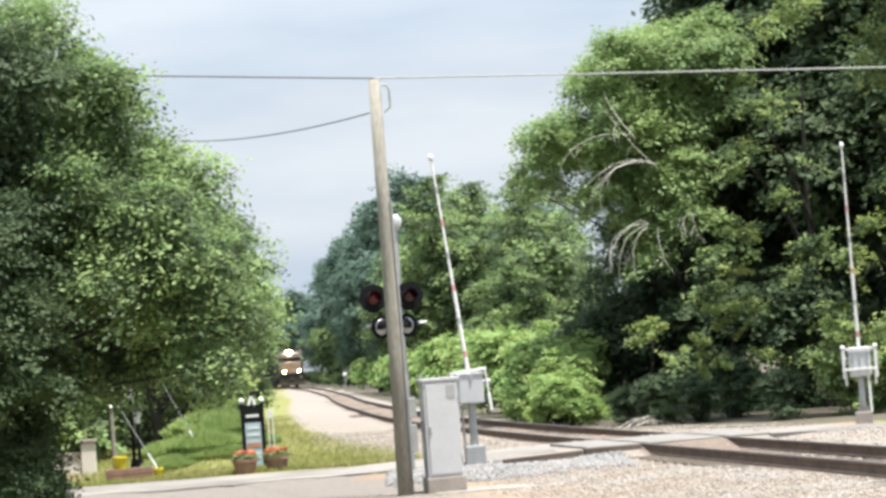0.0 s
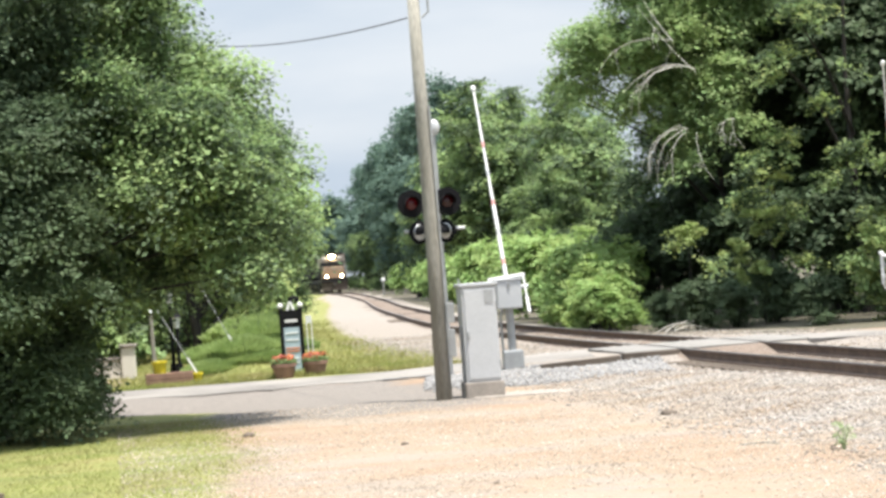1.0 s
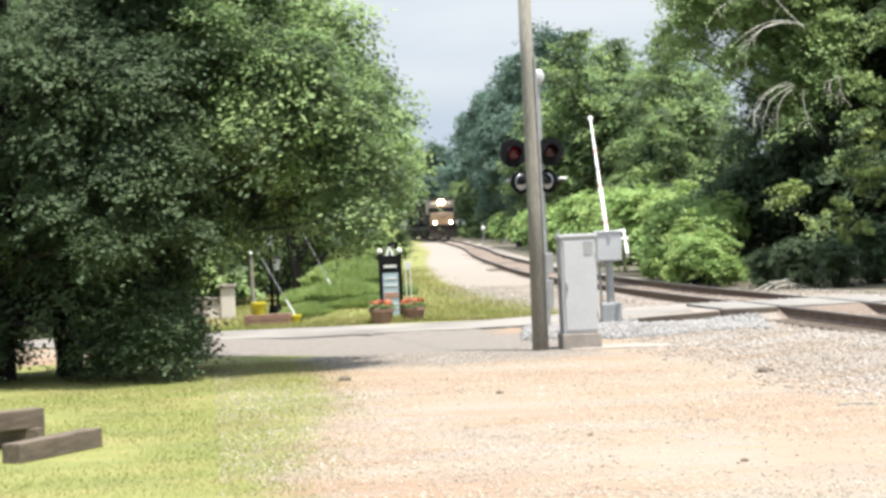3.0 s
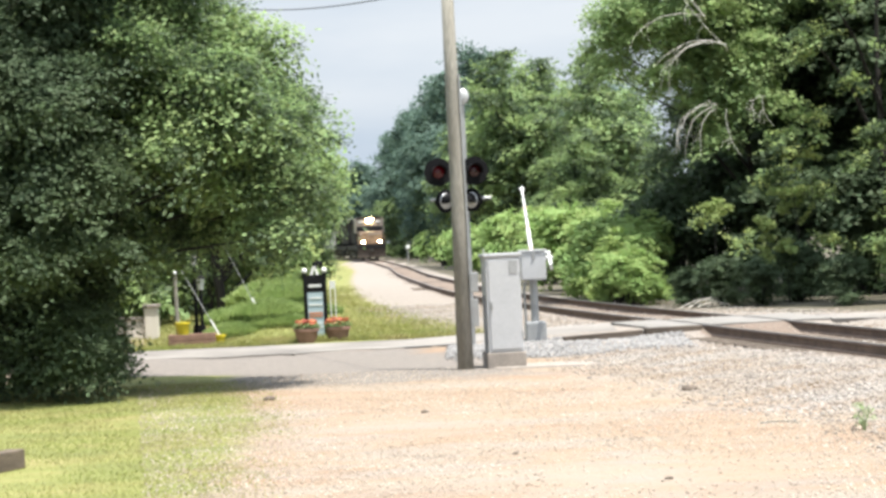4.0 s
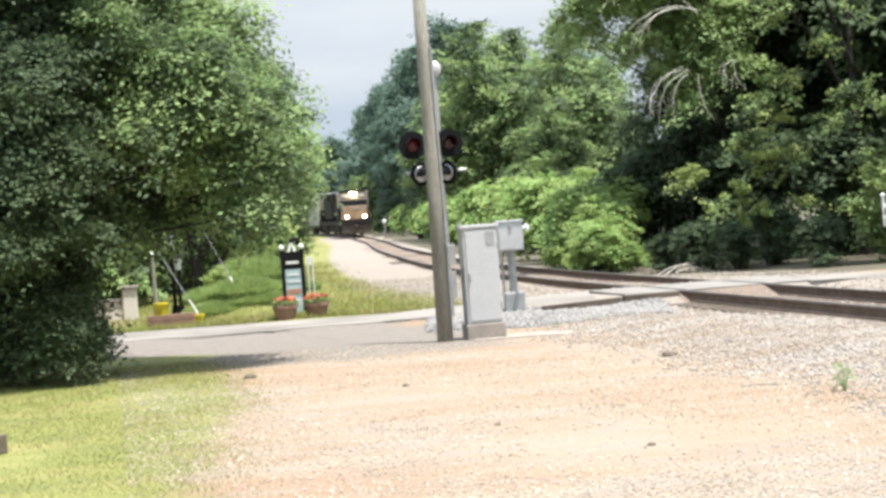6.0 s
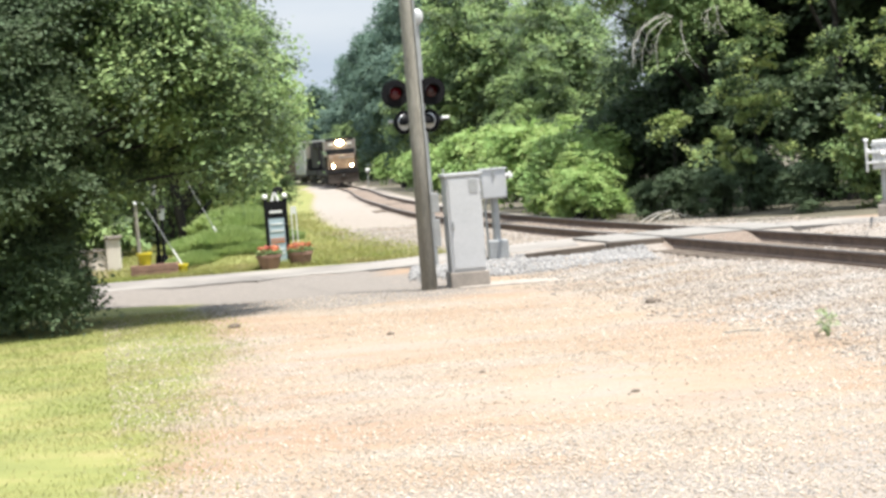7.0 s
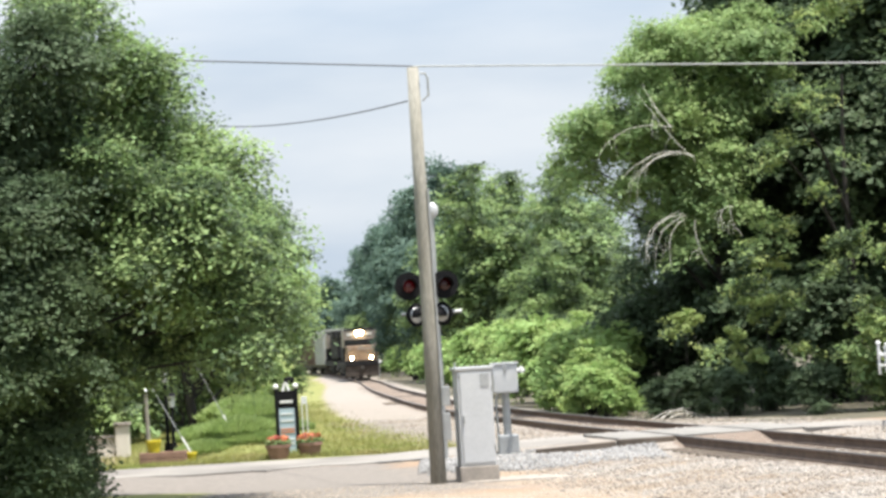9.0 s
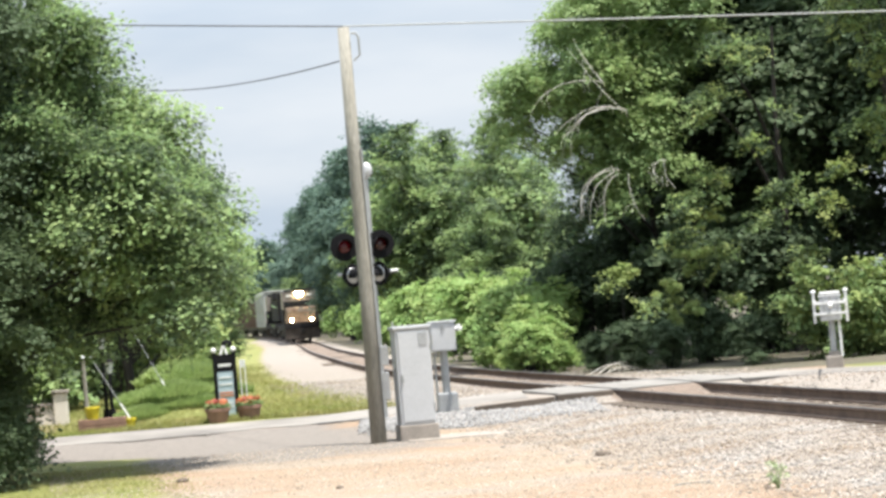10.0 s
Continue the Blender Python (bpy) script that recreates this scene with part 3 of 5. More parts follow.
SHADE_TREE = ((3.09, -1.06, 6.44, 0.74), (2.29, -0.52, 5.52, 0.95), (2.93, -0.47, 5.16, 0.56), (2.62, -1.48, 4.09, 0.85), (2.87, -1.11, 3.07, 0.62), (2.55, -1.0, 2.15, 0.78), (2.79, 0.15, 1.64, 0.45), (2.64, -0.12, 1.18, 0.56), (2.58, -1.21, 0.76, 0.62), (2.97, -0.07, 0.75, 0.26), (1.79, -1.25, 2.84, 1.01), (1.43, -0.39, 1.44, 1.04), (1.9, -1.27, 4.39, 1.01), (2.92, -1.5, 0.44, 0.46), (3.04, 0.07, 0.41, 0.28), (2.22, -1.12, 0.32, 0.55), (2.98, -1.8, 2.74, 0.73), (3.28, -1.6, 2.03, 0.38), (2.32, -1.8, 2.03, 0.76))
shade_tree = set_tree(build_tree(16, 10.5, 2.4, "tree with branches down to the grass, its leaves darkened for shade", (LEAF_DARK_SHADED,), leaf=0.038, cover=0.72, spray=0.4, stems=4, lobes=around(SHADE_TREE, 1.2)), -8.6, 32.6, 0)
mid_tree = set_tree(build_tree(12, 9.2, 3.4, "full green street tree with low hanging branches", (LEAF_DARK_SHADED, LEAF), 0.2, 0.06, 0.7, 0.6, stems=3), -10.6, 46.5, 80)
BANK_TREE = ((2.63, -0.55, 3.67, 0.7), (2.73, 0.46, 2.99, 0.44), (1.85, 0.77, 2.42, 0.68), (2.29, 0.8, 4.47, 0.74), (1.44, -0.28, 3.62, 0.95), (1.09, -0.26, 4.81, 1.09), (1.17, 0.04, 2.33, 0.81), (1.75, 0.5, 1.69, 0.38))
back_tree = set_tree(build_tree(13, 7.0, 2.2, "full green tree on the grassy bank", (LEAF,), leaf=0.062, cover=0.7, spray=0.6, lobes=around(BANK_TREE, 2.0)), -7.2, 59.0, 0)
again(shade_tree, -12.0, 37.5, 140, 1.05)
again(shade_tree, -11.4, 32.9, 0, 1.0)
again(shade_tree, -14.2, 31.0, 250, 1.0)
again(mid_tree, -13.5, 50.0, 250, 1.05)
high_tree = set_tree(build_tree(14, 8.2, 2.9, "slender green tree beside the railway bank", (LEAF, LEAF_DARK_SHADED), 0.12, 0.08, 0.65, 0.7), -8.2, 76.0, 10)
again(high_tree, -8.6, 67.0, 60, 0.92)
again(high_tree, -10.0, 92, 130, 1.15)
again(high_tree, -6.75, 84, 60, 0.43, "small bushy green tree beside the railway bank")
again(high_tree, -7.9, 87, 200, 0.5, "small bushy green tree beside the railway bank")
again(high_tree, -13.5, 84, 300, 1.15)
verge_wood = set_tree(build_tree(15, 10.5, 3.6, "dark leafy tree behind the grassy bank", (LEAF_DARK_SHADED, LEAF), 0.08, 0.10, 0.65, 0.8, skirt=(2.4, 1.8)), -11.2, 60.0, 250)
for x, y, a, s in ((-14.5, 54, 80, 1.0), (-10.6, 71, 10, 0.75), (-17, 106, 220, 0.95), (-21, 125, 40, 1.1), (-27, 150, 300, 1.2), (-35, 190, 200, 1.4), (-46, 240, 100, 1.6), (-8.4, 246, 60, 0.62), (-10.6, 268, 160, 0.72), (-13.0, 296, 20, 0.8), (-16.2, 335, 250, 0.95), (-16, 64, 10, 1.0)):
    again(verge_wood, x, y, a, s)

# woods beyond the rails
ARCH_TREE = ((-1.44, -4.01, 9.49, 1.0), (0.07, -2.63, 9.71, 1.09), (-2.15, -2.83, 8.93, 0.82), (-3.67, -3.88, 7.72, 0.74), (-3.97, -2.67, 6.95, 0.55), (-3.99, -3.43, 6.2, 0.43), (-2.76, -3.18, 7.27, 1.01), (-1.59, -4.03, 7.7, 1.0), (-0.25, -2.71, 7.73, 1.16), (1.03, -3.16, 9.11, 1.08), (1.03, -2.66, 10.25, 0.68), (-1.44, -2.79, 6.29, 0.88), (-0.34, -3.86, 6.27, 0.87), (-1.32, -3.75, 5.15, 0.67), (-2.64, -4.1, 5.83, 0.6), (-0.1, -4.14, 5.04, 0.67), (-1.31, -4.28, 4.08, 0.5))
set_tree(build_tree(21, 10.4, 2.7, "tall vine-draped broadleaf tree arching over a dark hollow", (LEAF,), leaf=0.06, cover=0.72, spray=0.55, limbs=8, girth=0.5, lobes=around(ARCH_TREE, 3.0)), 7.2, 63.8, 0)
EDGE_TREE = ((-2.21, -3.36, 6.32, 0.49), (-1.7, -2.81, 7.44, 0.54), (-1.24, -3.89, 7.42, 0.43), (-2.43, -2.68, 5.85, 0.3), (-2.91, -3.29, 3.51, 0.61), (-2.24, -3.34, 4.28, 0.51), (-3.2, -2.43, 2.87, 0.4), (-2.14, -3.03, 2.5, 0.44), (-1.23, -3.33, 3.25, 0.37), (-0.59, -3.03, 3.89, 0.42), (0.42, -2.63, 3.56, 0.4), (-1.48, -3.8, 5.21, 0.34), (-0.35, -2.14, 9.87, 0.6), (-1.63, -3.86, 9.22, 0.48), (-0.07, -2.55, 2.43, 0.32), (1.11, -2.0, 4.51, 0.27), (-4.77, -2.38, 2.17, 0.25), (-4.15, -3.87, 1.57, 0.27), (-0.45, -2.48, 5.99, 0.22), (-2.06, -3.24, 1.41, 0.37))
set_tree(build_tree(22, 10.5, 3.0, "broad yellow-green tree at the wood's edge, leafy to the ground", (LEAF_DARK_SHADED, LEAF, LEAF_YELLOW), leaf=0.058, cover=0.48, spray=0.42, limbs=2, girth=0.6, lobes=EDGE_TREE), 10.0, 58.0, 0)
# the last four lobes, mostly above the view, are added to cast shade
HANGING_TREE = ((-1.95, -3.86, 8.3, 0.54), (-1.91, -4.88, 7.39, 0.5), (-1.48, -4.82, 8.52, 0.75), (-1.33, -4.57, 6.75, 0.76), (-0.91, -3.18, 5.16, 0.78), (-2.73, -4.5, 11.1, 1.64), (-3.7, -4.0, 10.88, 1.09), (-1.46, -5.0, 10.65, 1.63), (-2.75, -5.5, 10.02, 0.74))
set_tree(build_tree(26, 11.0, 2.0, "yellow-green tree with hanging boughs and an unseen canopy added to shade the wood", (LEAF, LEAF_DARK_SHADED, LEAF_YELLOW), leaf=0.062, cover=0.6, spray=0.5, limbs=5, girth=0.7, lobes=HANGING_TREE), 12.6, 55.5, 0)
wood_dark = set_tree(build_tree(25, 14.5, 4.0, "tall tree inside the wood, shade put into its leaf colour", (LEAF_DARK_SHADED,), 0.03, 0.115, 0.8, 0.9), 8.7, 66.0, 30)
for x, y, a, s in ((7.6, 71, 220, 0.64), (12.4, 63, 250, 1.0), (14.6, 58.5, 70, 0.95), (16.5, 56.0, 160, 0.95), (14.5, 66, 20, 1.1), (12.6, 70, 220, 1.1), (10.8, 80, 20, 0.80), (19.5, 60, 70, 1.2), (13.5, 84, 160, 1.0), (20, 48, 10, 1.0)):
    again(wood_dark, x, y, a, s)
oak = set_tree(build_tree(23, 10.6, 3.1, "round-crowned green tree at the wood's edge", (LEAF, LEAF_DARK_SHADED), 0.08, 0.105, 0.6, 0.8), 1.5, 150.0, 50, 1.38)
pine_like = set_tree(build_tree(24, 25.0, 5.8, "tall tree far along the line, bluish haze put into its leaves", (LEAF_HAZE,), 0.02, 0.24, 0.7, 1.7), -4.6, 245.0, 10, 0.86)
for x, y, a, s in ((4.0, 110, 140, 0.68), (6.4, 122, 30, 1.1), (-0.9, 165, 200, 1.25), (3.1, 160, 100, 1.4), (7.7, 145, 10, 1.3), (-3.0, 190, 70, 1.0), (4.5, 185, 70, 1.5), (12.5, 104, 70, 1.1)):
    again(oak, x, y, a, s)
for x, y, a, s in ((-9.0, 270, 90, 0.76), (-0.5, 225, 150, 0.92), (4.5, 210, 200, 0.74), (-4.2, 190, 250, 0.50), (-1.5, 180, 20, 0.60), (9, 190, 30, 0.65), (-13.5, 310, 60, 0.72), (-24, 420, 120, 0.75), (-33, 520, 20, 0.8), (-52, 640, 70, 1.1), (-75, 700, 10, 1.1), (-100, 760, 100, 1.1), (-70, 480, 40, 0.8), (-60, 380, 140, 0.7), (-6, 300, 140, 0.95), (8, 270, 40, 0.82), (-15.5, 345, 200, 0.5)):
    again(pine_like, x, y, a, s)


def build_bush(seed, label, mats, rx, ry, h, leaf=0.07, cover=0.65, spray=0.45):
    rng, rnd = np.random.default_rng(seed), random.Random(seed)
    lobes = crown_lobes(rng, (0, 0, h * 0.42), (rx, ry, h * 0.58), 11, -0.6)
    bush = thing("bush", Matrix.Identity(4), label, "bush")
    bm = bmesh.new()
    for _ in range(7):
        a = rnd.uniform(0, 6.3)
        tube(bm, [(0.1 * math.cos(a), 0.1 * math.sin(a), -0.1), (rx * 0.3 * math.cos(a), ry * 0.3 * math.sin(a), h * 0.4), (rx * 0.6 * math.cos(a), ry * 0.6 * math.sin(a), h * 0.75)], 0.03, 0.3, 5)
    part("trunk", bm, BARK, bush)
    for mat in mats:
        v, f = spray_cloud(rng, lobes, cover / len(mats), spray, leaf)
        v[:, 2] = np.maximum(v[:, 2], 0.02)
        ob = new("crown", numpy_mesh("crown", v, f, mat))
        ob.parent = bush
    return bush


vine = set_tree(build_bush(31, "bright green vine-covered bush beside the rails", (LEAF_VINE, LEAF_VINE), 1.8, 1.8, 2.5, 0.075, 0.6, 0.4), 4.6, 82, 0)
for y, off, a, s in ((57.6, 2.05, 100, 0.6), (58.6, 1.75, 230, 0.66), (60.4, 2.15, 280, 0.86), (63, 2.9, 10, 1.05), (66.5, 3.2, 200, 1.1), (71, 3.6, 60, 1.25), (76, 3.8, 20, 1.3), (88, 4.0, 150, 1.3), (95, 4.4, 250, 1.25), (104, 4.7, 40, 1.4), (114, 4.6, 190, 1.3), (126, 4.8, 300, 1.45), (140, 4.6, 80, 1.3), (155, 4.8, 10, 1.4), (172, 4.8, 120, 1.35), (190, 5.0, 200, 1.4), (212, 5.0, 30, 1.4)):
    again(vine, float(line_x(y)) + off, y, a, s)
scrub = set_tree(build_bush(32, "yellow-green leafy bush at the wood's foot", (LEAF_YELLOW, LEAF), 1.5, 1.5, 2.4, 0.06, 0.5, 0.42), 9.7, 51.2, 0)
for x, y, a, s in ((-7.6, 73, 20, 1.35), (-9.2, 79, 110, 1.6), (-6.9, 68, 210, 0.9), (10.2, 50.5, 60, 1.0), (11.4, 50.2, 150, 0.9), (12.0, 49, 260, 1.1)):
    again(scrub, x, y, a, s)
shade = set_tree(build_bush(34, "undergrowth added in the dark hollow, its leaf colour darkened for shade", (LEAF_DARK_SHADED,), 1.6, 1.3, 3.6, 0.09, 0.7, 0.6), 5.0, 64.5, 0)
# low bushes added where the wood's foot shows only shade
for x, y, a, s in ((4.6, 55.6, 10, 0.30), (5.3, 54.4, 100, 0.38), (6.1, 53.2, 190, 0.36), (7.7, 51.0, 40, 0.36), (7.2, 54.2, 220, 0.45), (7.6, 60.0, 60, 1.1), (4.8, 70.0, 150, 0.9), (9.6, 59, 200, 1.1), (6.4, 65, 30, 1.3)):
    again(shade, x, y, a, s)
TALL_GRASS = material("tall_grass", (0.29, 0.37, 0.13), 0.55, vary=0.15, scale=1.2, fine=6, bump=0, second=(0.23, 0.32, 0.10), island=0.2, translucent=0.4)


def build_grass_mound(seed, rx, ry, h, count):
    """A mound of fine arching blades."""
    rng = np.random.default_rng(seed)
    mound = thing("grass_clump", Matrix.Identity(4), "feathery pale green tall grass on the bank", "grass")
    a, q = rng.random(count) * 6.283, np.sqrt(rng.random(count))
    x, y = rx * q * np.cos(a), ry * q * np.sin(a)
    hh = h * (1 - 0.75 * q ** 2) * (0.65 + 0.5 * rng.random(count)) + 0.1
    p = np.stack([x, y, np.full(count, -0.02)], -1)
    side = rng.normal(size=(count, 2))
    side /= np.linalg.norm(side, axis=1)[:, None]
    lean = np.stack([x / rx * 0.25, y / ry * 0.25], -1) * hh[:, None] + rng.normal(size=(count, 2)) * 0.12 * hh[:, None]
    w = 0.014
    d = np.concatenate([side * w, np.zeros((count, 1))], 1)
    m1 = p + np.concatenate([lean * 0.35, 0.6 * hh[:, None]], 1)
    m2 = p + np.concatenate([lean * 1.4, hh[:, None]], 1)
    v = np.stack([p - d, p + d, m1 + d, m1 - d, m1 - d, m1 + d, m2 + d * 0.2, m2 - d * 0.2], 1).reshape(-1, 3)
    ob = new("foliage", numpy_mesh("foliage", v, np.arange(8 * count).reshape(-1, 4), TALL_GRASS))
    ob.parent = mound
    bm = ball(bmesh.new(), 1.0, (0, 0, 0), (rx * 0.45, ry * 0.45, h * 0.3))
    part("root_mass", bm, LEAF_VINE, mound)
    return mound


mound = set_tree(build_grass_mound(61, 0.8, 1.4, 0.34, 6000), -5.1, 50.0, 0)
for x, y, a, s in ((-4.9, 52.2, 10, 1.0), (-5.6, 48.6, 160, 0.7), (-5.3, 55, 200, 1.2), (-5.9, 51.5, 20, 0.9), (-4.4, 51.0, 70, 0.7), (-4.6, 49.0, 120, 0.6), (-5.8, 58, 20, 1.3)):
    again(mound, x, y, a, s)


def build_sapling(x, y, h, seed):
    rng, rnd = np.random.default_rng(seed), random.Random(seed)
    tree = thing("sapling", pose(x, y, float(ground_z(x, y))), "thin yellow-green sapling in front of the dark wood", "sapling", "saplings at the wood's edge")
    top = Vector((rnd.uniform(-0.2, 0.2), 0, h))
    part("trunk", tube(bmesh.new(), [(0, 0, -0.1), top * 0.5 + Vector((0.08, 0, 0)), top], 0.018, 0.4, 6), BARK, tree)
    n = 9
    c = np.stack([top.x + rng.normal(size=n) * 0.22, rng.normal(size=n) * 0.2, h - 0.15 + rng.normal(size=n) * 0.2], -1)
    v, f = leaf_cloud(rng, c, np.full(n, 0.16), 60, 0.06)
    ob = new("crown", numpy_mesh("crown", v, f, LEAF_YELLOW))
    ob.parent = tree


for k, (x, y, h) in enumerate(((5.15, 55.0, 2.35), (6.5, 54.4, 1.9), (6.9, 54.0, 1.3), (7.25, 54.6, 2.7))):
    build_sapling(x, y, h, 70 + k)


WEED = material("weed_leaf", (0.33, 0.42, 0.21), 0.6, vary=0.15, bump=0, island=0.2, translucent=0.3)


def build_weed():
    weed = thing("weed", pose(3.43, 21.75, float(ground_z(3.43, 21.75))), "small pale green weed growing in the gravel", "plant")
    rnd = random.Random(3)
    bm = bmesh.new()
    for k in range(16):
        a, h = rnd.uniform(0, 6.3), rnd.uniform(0.12, 0.28)
        w = rnd.uniform(0.03, 0.13)
        tube(bm, [(0.01 * math.cos(a), 0.01 * math.sin(a), 0), (w * 0.4 * math.cos(a), w * 0.4 * math.sin(a), h * 0.6), (w * math.cos(a), w * math.sin(a), h)], 0.004, 0.3, 4)
    part("stem", bm, WEED, weed)
    rng = np.random.default_rng(8)
    c = np.stack([rng.uniform(-0.1, 0.1, 16), rng.uniform(-0.08, 0.08, 16), rng.uniform(0.05, 0.26, 16)], -1)
    v, f = leaf_cloud(rng, c, np.full(16, 0.045), 14, 0.014)
    ob = new("foliage", numpy_mesh("foliage", v, f, WEED))
    ob.parent = weed


build_weed()


def build_dead_branches(x, y, runs, label, r):
    """Bare pale limbs that arch out and hang; each run is a start, a bend and an end in x and z."""
    bare = thing("dead_branch", pose(x, y, 0), label, "branch")
    rnd = random.Random(7)
    for a2, c2, b2 in runs:
        a, c, b = [Vector((p[0] - x, rnd.uniform(-0.25, 0.1), p[1])) for p in (a2, c2, b2)]
        pts = []
        for i in range(11):
            f = i / 10
            pts.append(a * (1 - f) ** 2 + c * 2 * f * (1 - f) + b * f * f + Vector((rnd.uniform(-1, 1), 0, rnd.uniform(-1, 1))) * 0.015)
        if a.z > 1:
            pts.insert(0, a + Vector((0.25, 2.2, -0.05)))
        bm = tube(bmesh.new(), pts, r * rnd.uniform(0.8, 1.2), 0.35, 6)
        for k in (5, 7, 8):
            q = pts[k] + Vector((rnd.uniform(-0.35, 0.15), rnd.uniform(-0.2, 0.1), rnd.uniform(-0.6, -0.15)))
            tube(bm, [pts[k], pts[k].lerp(q, 0.5) + Vector((-0.05, 0, 0.06)), q], r * 0.4, 0.4, 5)
        part("limb", bm, DEAD, bare)
    return bare


build_dead_branches(5.55, 58.4, (((6.16, 6.55), (5.44, 7.22), (4.77, 8.38)), ((5.61, 7.38), (5.22, 7.88), (4.94, 8.55)), ((6.11, 6.61), (5.22, 7.11), (4.27, 6.16)), ((6.00, 6.66), (4.66, 6.89), (4.39, 5.50)),
                                ((5.77, 6.77), (4.44, 6.66), (4.66, 5.33)), ((5.55, 7.44), (4.11, 7.66), (3.66, 6.66)), ((5.77, 5.16), (4.77, 5.05), (4.72, 3.89)), ((5.83, 5.11), (4.94, 4.89), (5.00, 3.72)),
                                ((5.77, 5.00), (5.27, 4.78), (5.38, 3.78)), ((6.05, 5.00), (6.00, 4.33), (6.38, 3.78)), ((7.05, 5.28), (6.61, 5.33), (6.77, 4.66)), ((6.99, 5.28), (6.94, 4.89), (7.27, 4.50)), ((5.66, 5.22), (4.55, 4.89), (4.83, 4.00))),
                    "bare bleached dead branches hanging from a tree", 0.0115)
build_dead_branches(4.85, 54.0, (((4.3, 0.12), (4.8, 0.5), (5.4, 0.12)), ((4.5, 0.12), (4.9, 0.4), (5.2, 0.32)), ((4.7, 0.12), (5.1, 0.35), (5.5, 0.12))), "small heap of bleached fallen twigs", 0.013)


# ---- utility pole ----
def build_pole():
    m = pose(-0.53, 34.8, float(ground_z(-0.53, 34.8)))
    pole = thing("utility_pole", m, "weathered grey wooden utility pole with a short pipe at its top", "utility pole")
    bm = bmesh.new()
    tube(bm, [(0, 0, -0.2), (0.005, 0, 2.2), (-0.01, 0, 4.4), (-0.02, 0, 6.37)], 0.125, 0.72, 20)
    part("post", bm, POLE_WOOD, pole, smooth=True)
    bm = bmesh.new()
    tube(bm, [(0.1, -0.05, 5.85), (0.2, -0.05, 5.93), (0.2, -0.05, 6.2), (0.16, -0.05, 6.27), (0.09, -0.05, 6.27)], 0.018, 1, 8)
    part("bracket", bm, GALV, pole, "bent grey metal pipe bracket")
    bm = tube(bmesh.new(), [(0.13, -0.06, 0.4), (0.125, -0.06, 2.2), (0.1, -0.06, 4.5)], 0.02, 1, 8)
    part("conduit", bm, GALV, pole, "grey conduit fixed along the wood")
    part("meter_box", box(bmesh.new(), (0.12, 0.14, 0.30), (0.19, -0.02, 1.32), 0.012), GALV, pole, "grey metal meter box")
    part("switch_box", box(bmesh.new(), (0.10, 0.12, 0.42), (0.19, -0.02, 0.86), 0.012), GALV, pole, "grey metal switch box")
    return pole


build_pole()


def build_wire(name, a, b, sag, r, mat, label):
    bm = bmesh.new()
    pts = [Vector(a).lerp(Vector(b), i / 40) - Vector((0, 0, sag * 4 * (i / 40) * (1 - i / 40))) for i in range(41)]
    ob = part(name, tube(bm, pts, r, 1, 6), mat)
    return tagged(ob, label, "cable")


build_wire("overhead_cable", (-28, 35.0, 9.15), (-0.55, 34.8, 6.40), 0.10, 0.011, WIRE, "grey overhead cable running to the wooden pole's top")
build_wire("overhead_cable", (-0.55, 34.8, 6.40), (28, 34.6, 4.9), 0.02, 0.0125, WIRE_PALE, "pale overhead cable leaving the wooden pole's top")
build_wire("service_cable", (-0.66, 34.8, 5.87), (-9.5, 60, 9.3), 0.58, 0.011, WIRE, "dark sagging service cable from pole to trees")


# ---- signal equipment ----
def build_cabinet():
    m = pose(0.07, 34.95, float(ground_z(0.07, 34.95)), 0, 0, 9)
    cab = thing("signal_cabinet", m, "tall pale grey metal signal cabinet on a concrete footing", "cabinet")
    part("footing", box(bmesh.new(), (0.60, 0.52, 0.26), (0, 0, 0.10), 0.02), CONCRETE, cab, "stained concrete footing")
    body = part("body", box(bmesh.new(), (0.54, 0.46, 1.46), (0, 0, 0.96), 0.015), CABINET, cab)
    part("roof", box(bmesh.new(), (0.60, 0.52, 0.05), (0, 0, 1.715), 0.012), CABINET, cab)
    door = part("door", box(bmesh.new(), (0.48, 0.02, 1.36), (0.01, -0.242, 0.96), 0.006), CABINET, cab)
    part("handle", box(bmesh.new(), (0.03, 0.03, 0.12), (-0.2, -0.265, 0.95), 0.006), GALV, door)
    part("placard", box(bmesh.new(), (0.13, 0.008, 0.20), (0.15, -0.257, 1.53), 0.002), GALV, door, "dull grey metal plate")
    for z in (0.5, 1.4):
        part("hinge", cyl(bmesh.new(), 0.012, 0.012, (0.26, -0.25, z - 0.05), (0.26, -0.25, z + 0.05), 8), GALV, door)
    bm = tube(bmesh.new(), [(-0.24, 0.1, 1.73), (-0.24, 0.1, 1.82)], 0.014, 1, 8)
    part("vent_pipe", bm, GALV, cab)
    part("conduit", tube(bmesh.new(), [(-0.285, -0.05, 0.0), (-0.285, -0.05, 1.1)], 0.018, 1, 8), GALV, cab)
    return cab


build_cabinet()


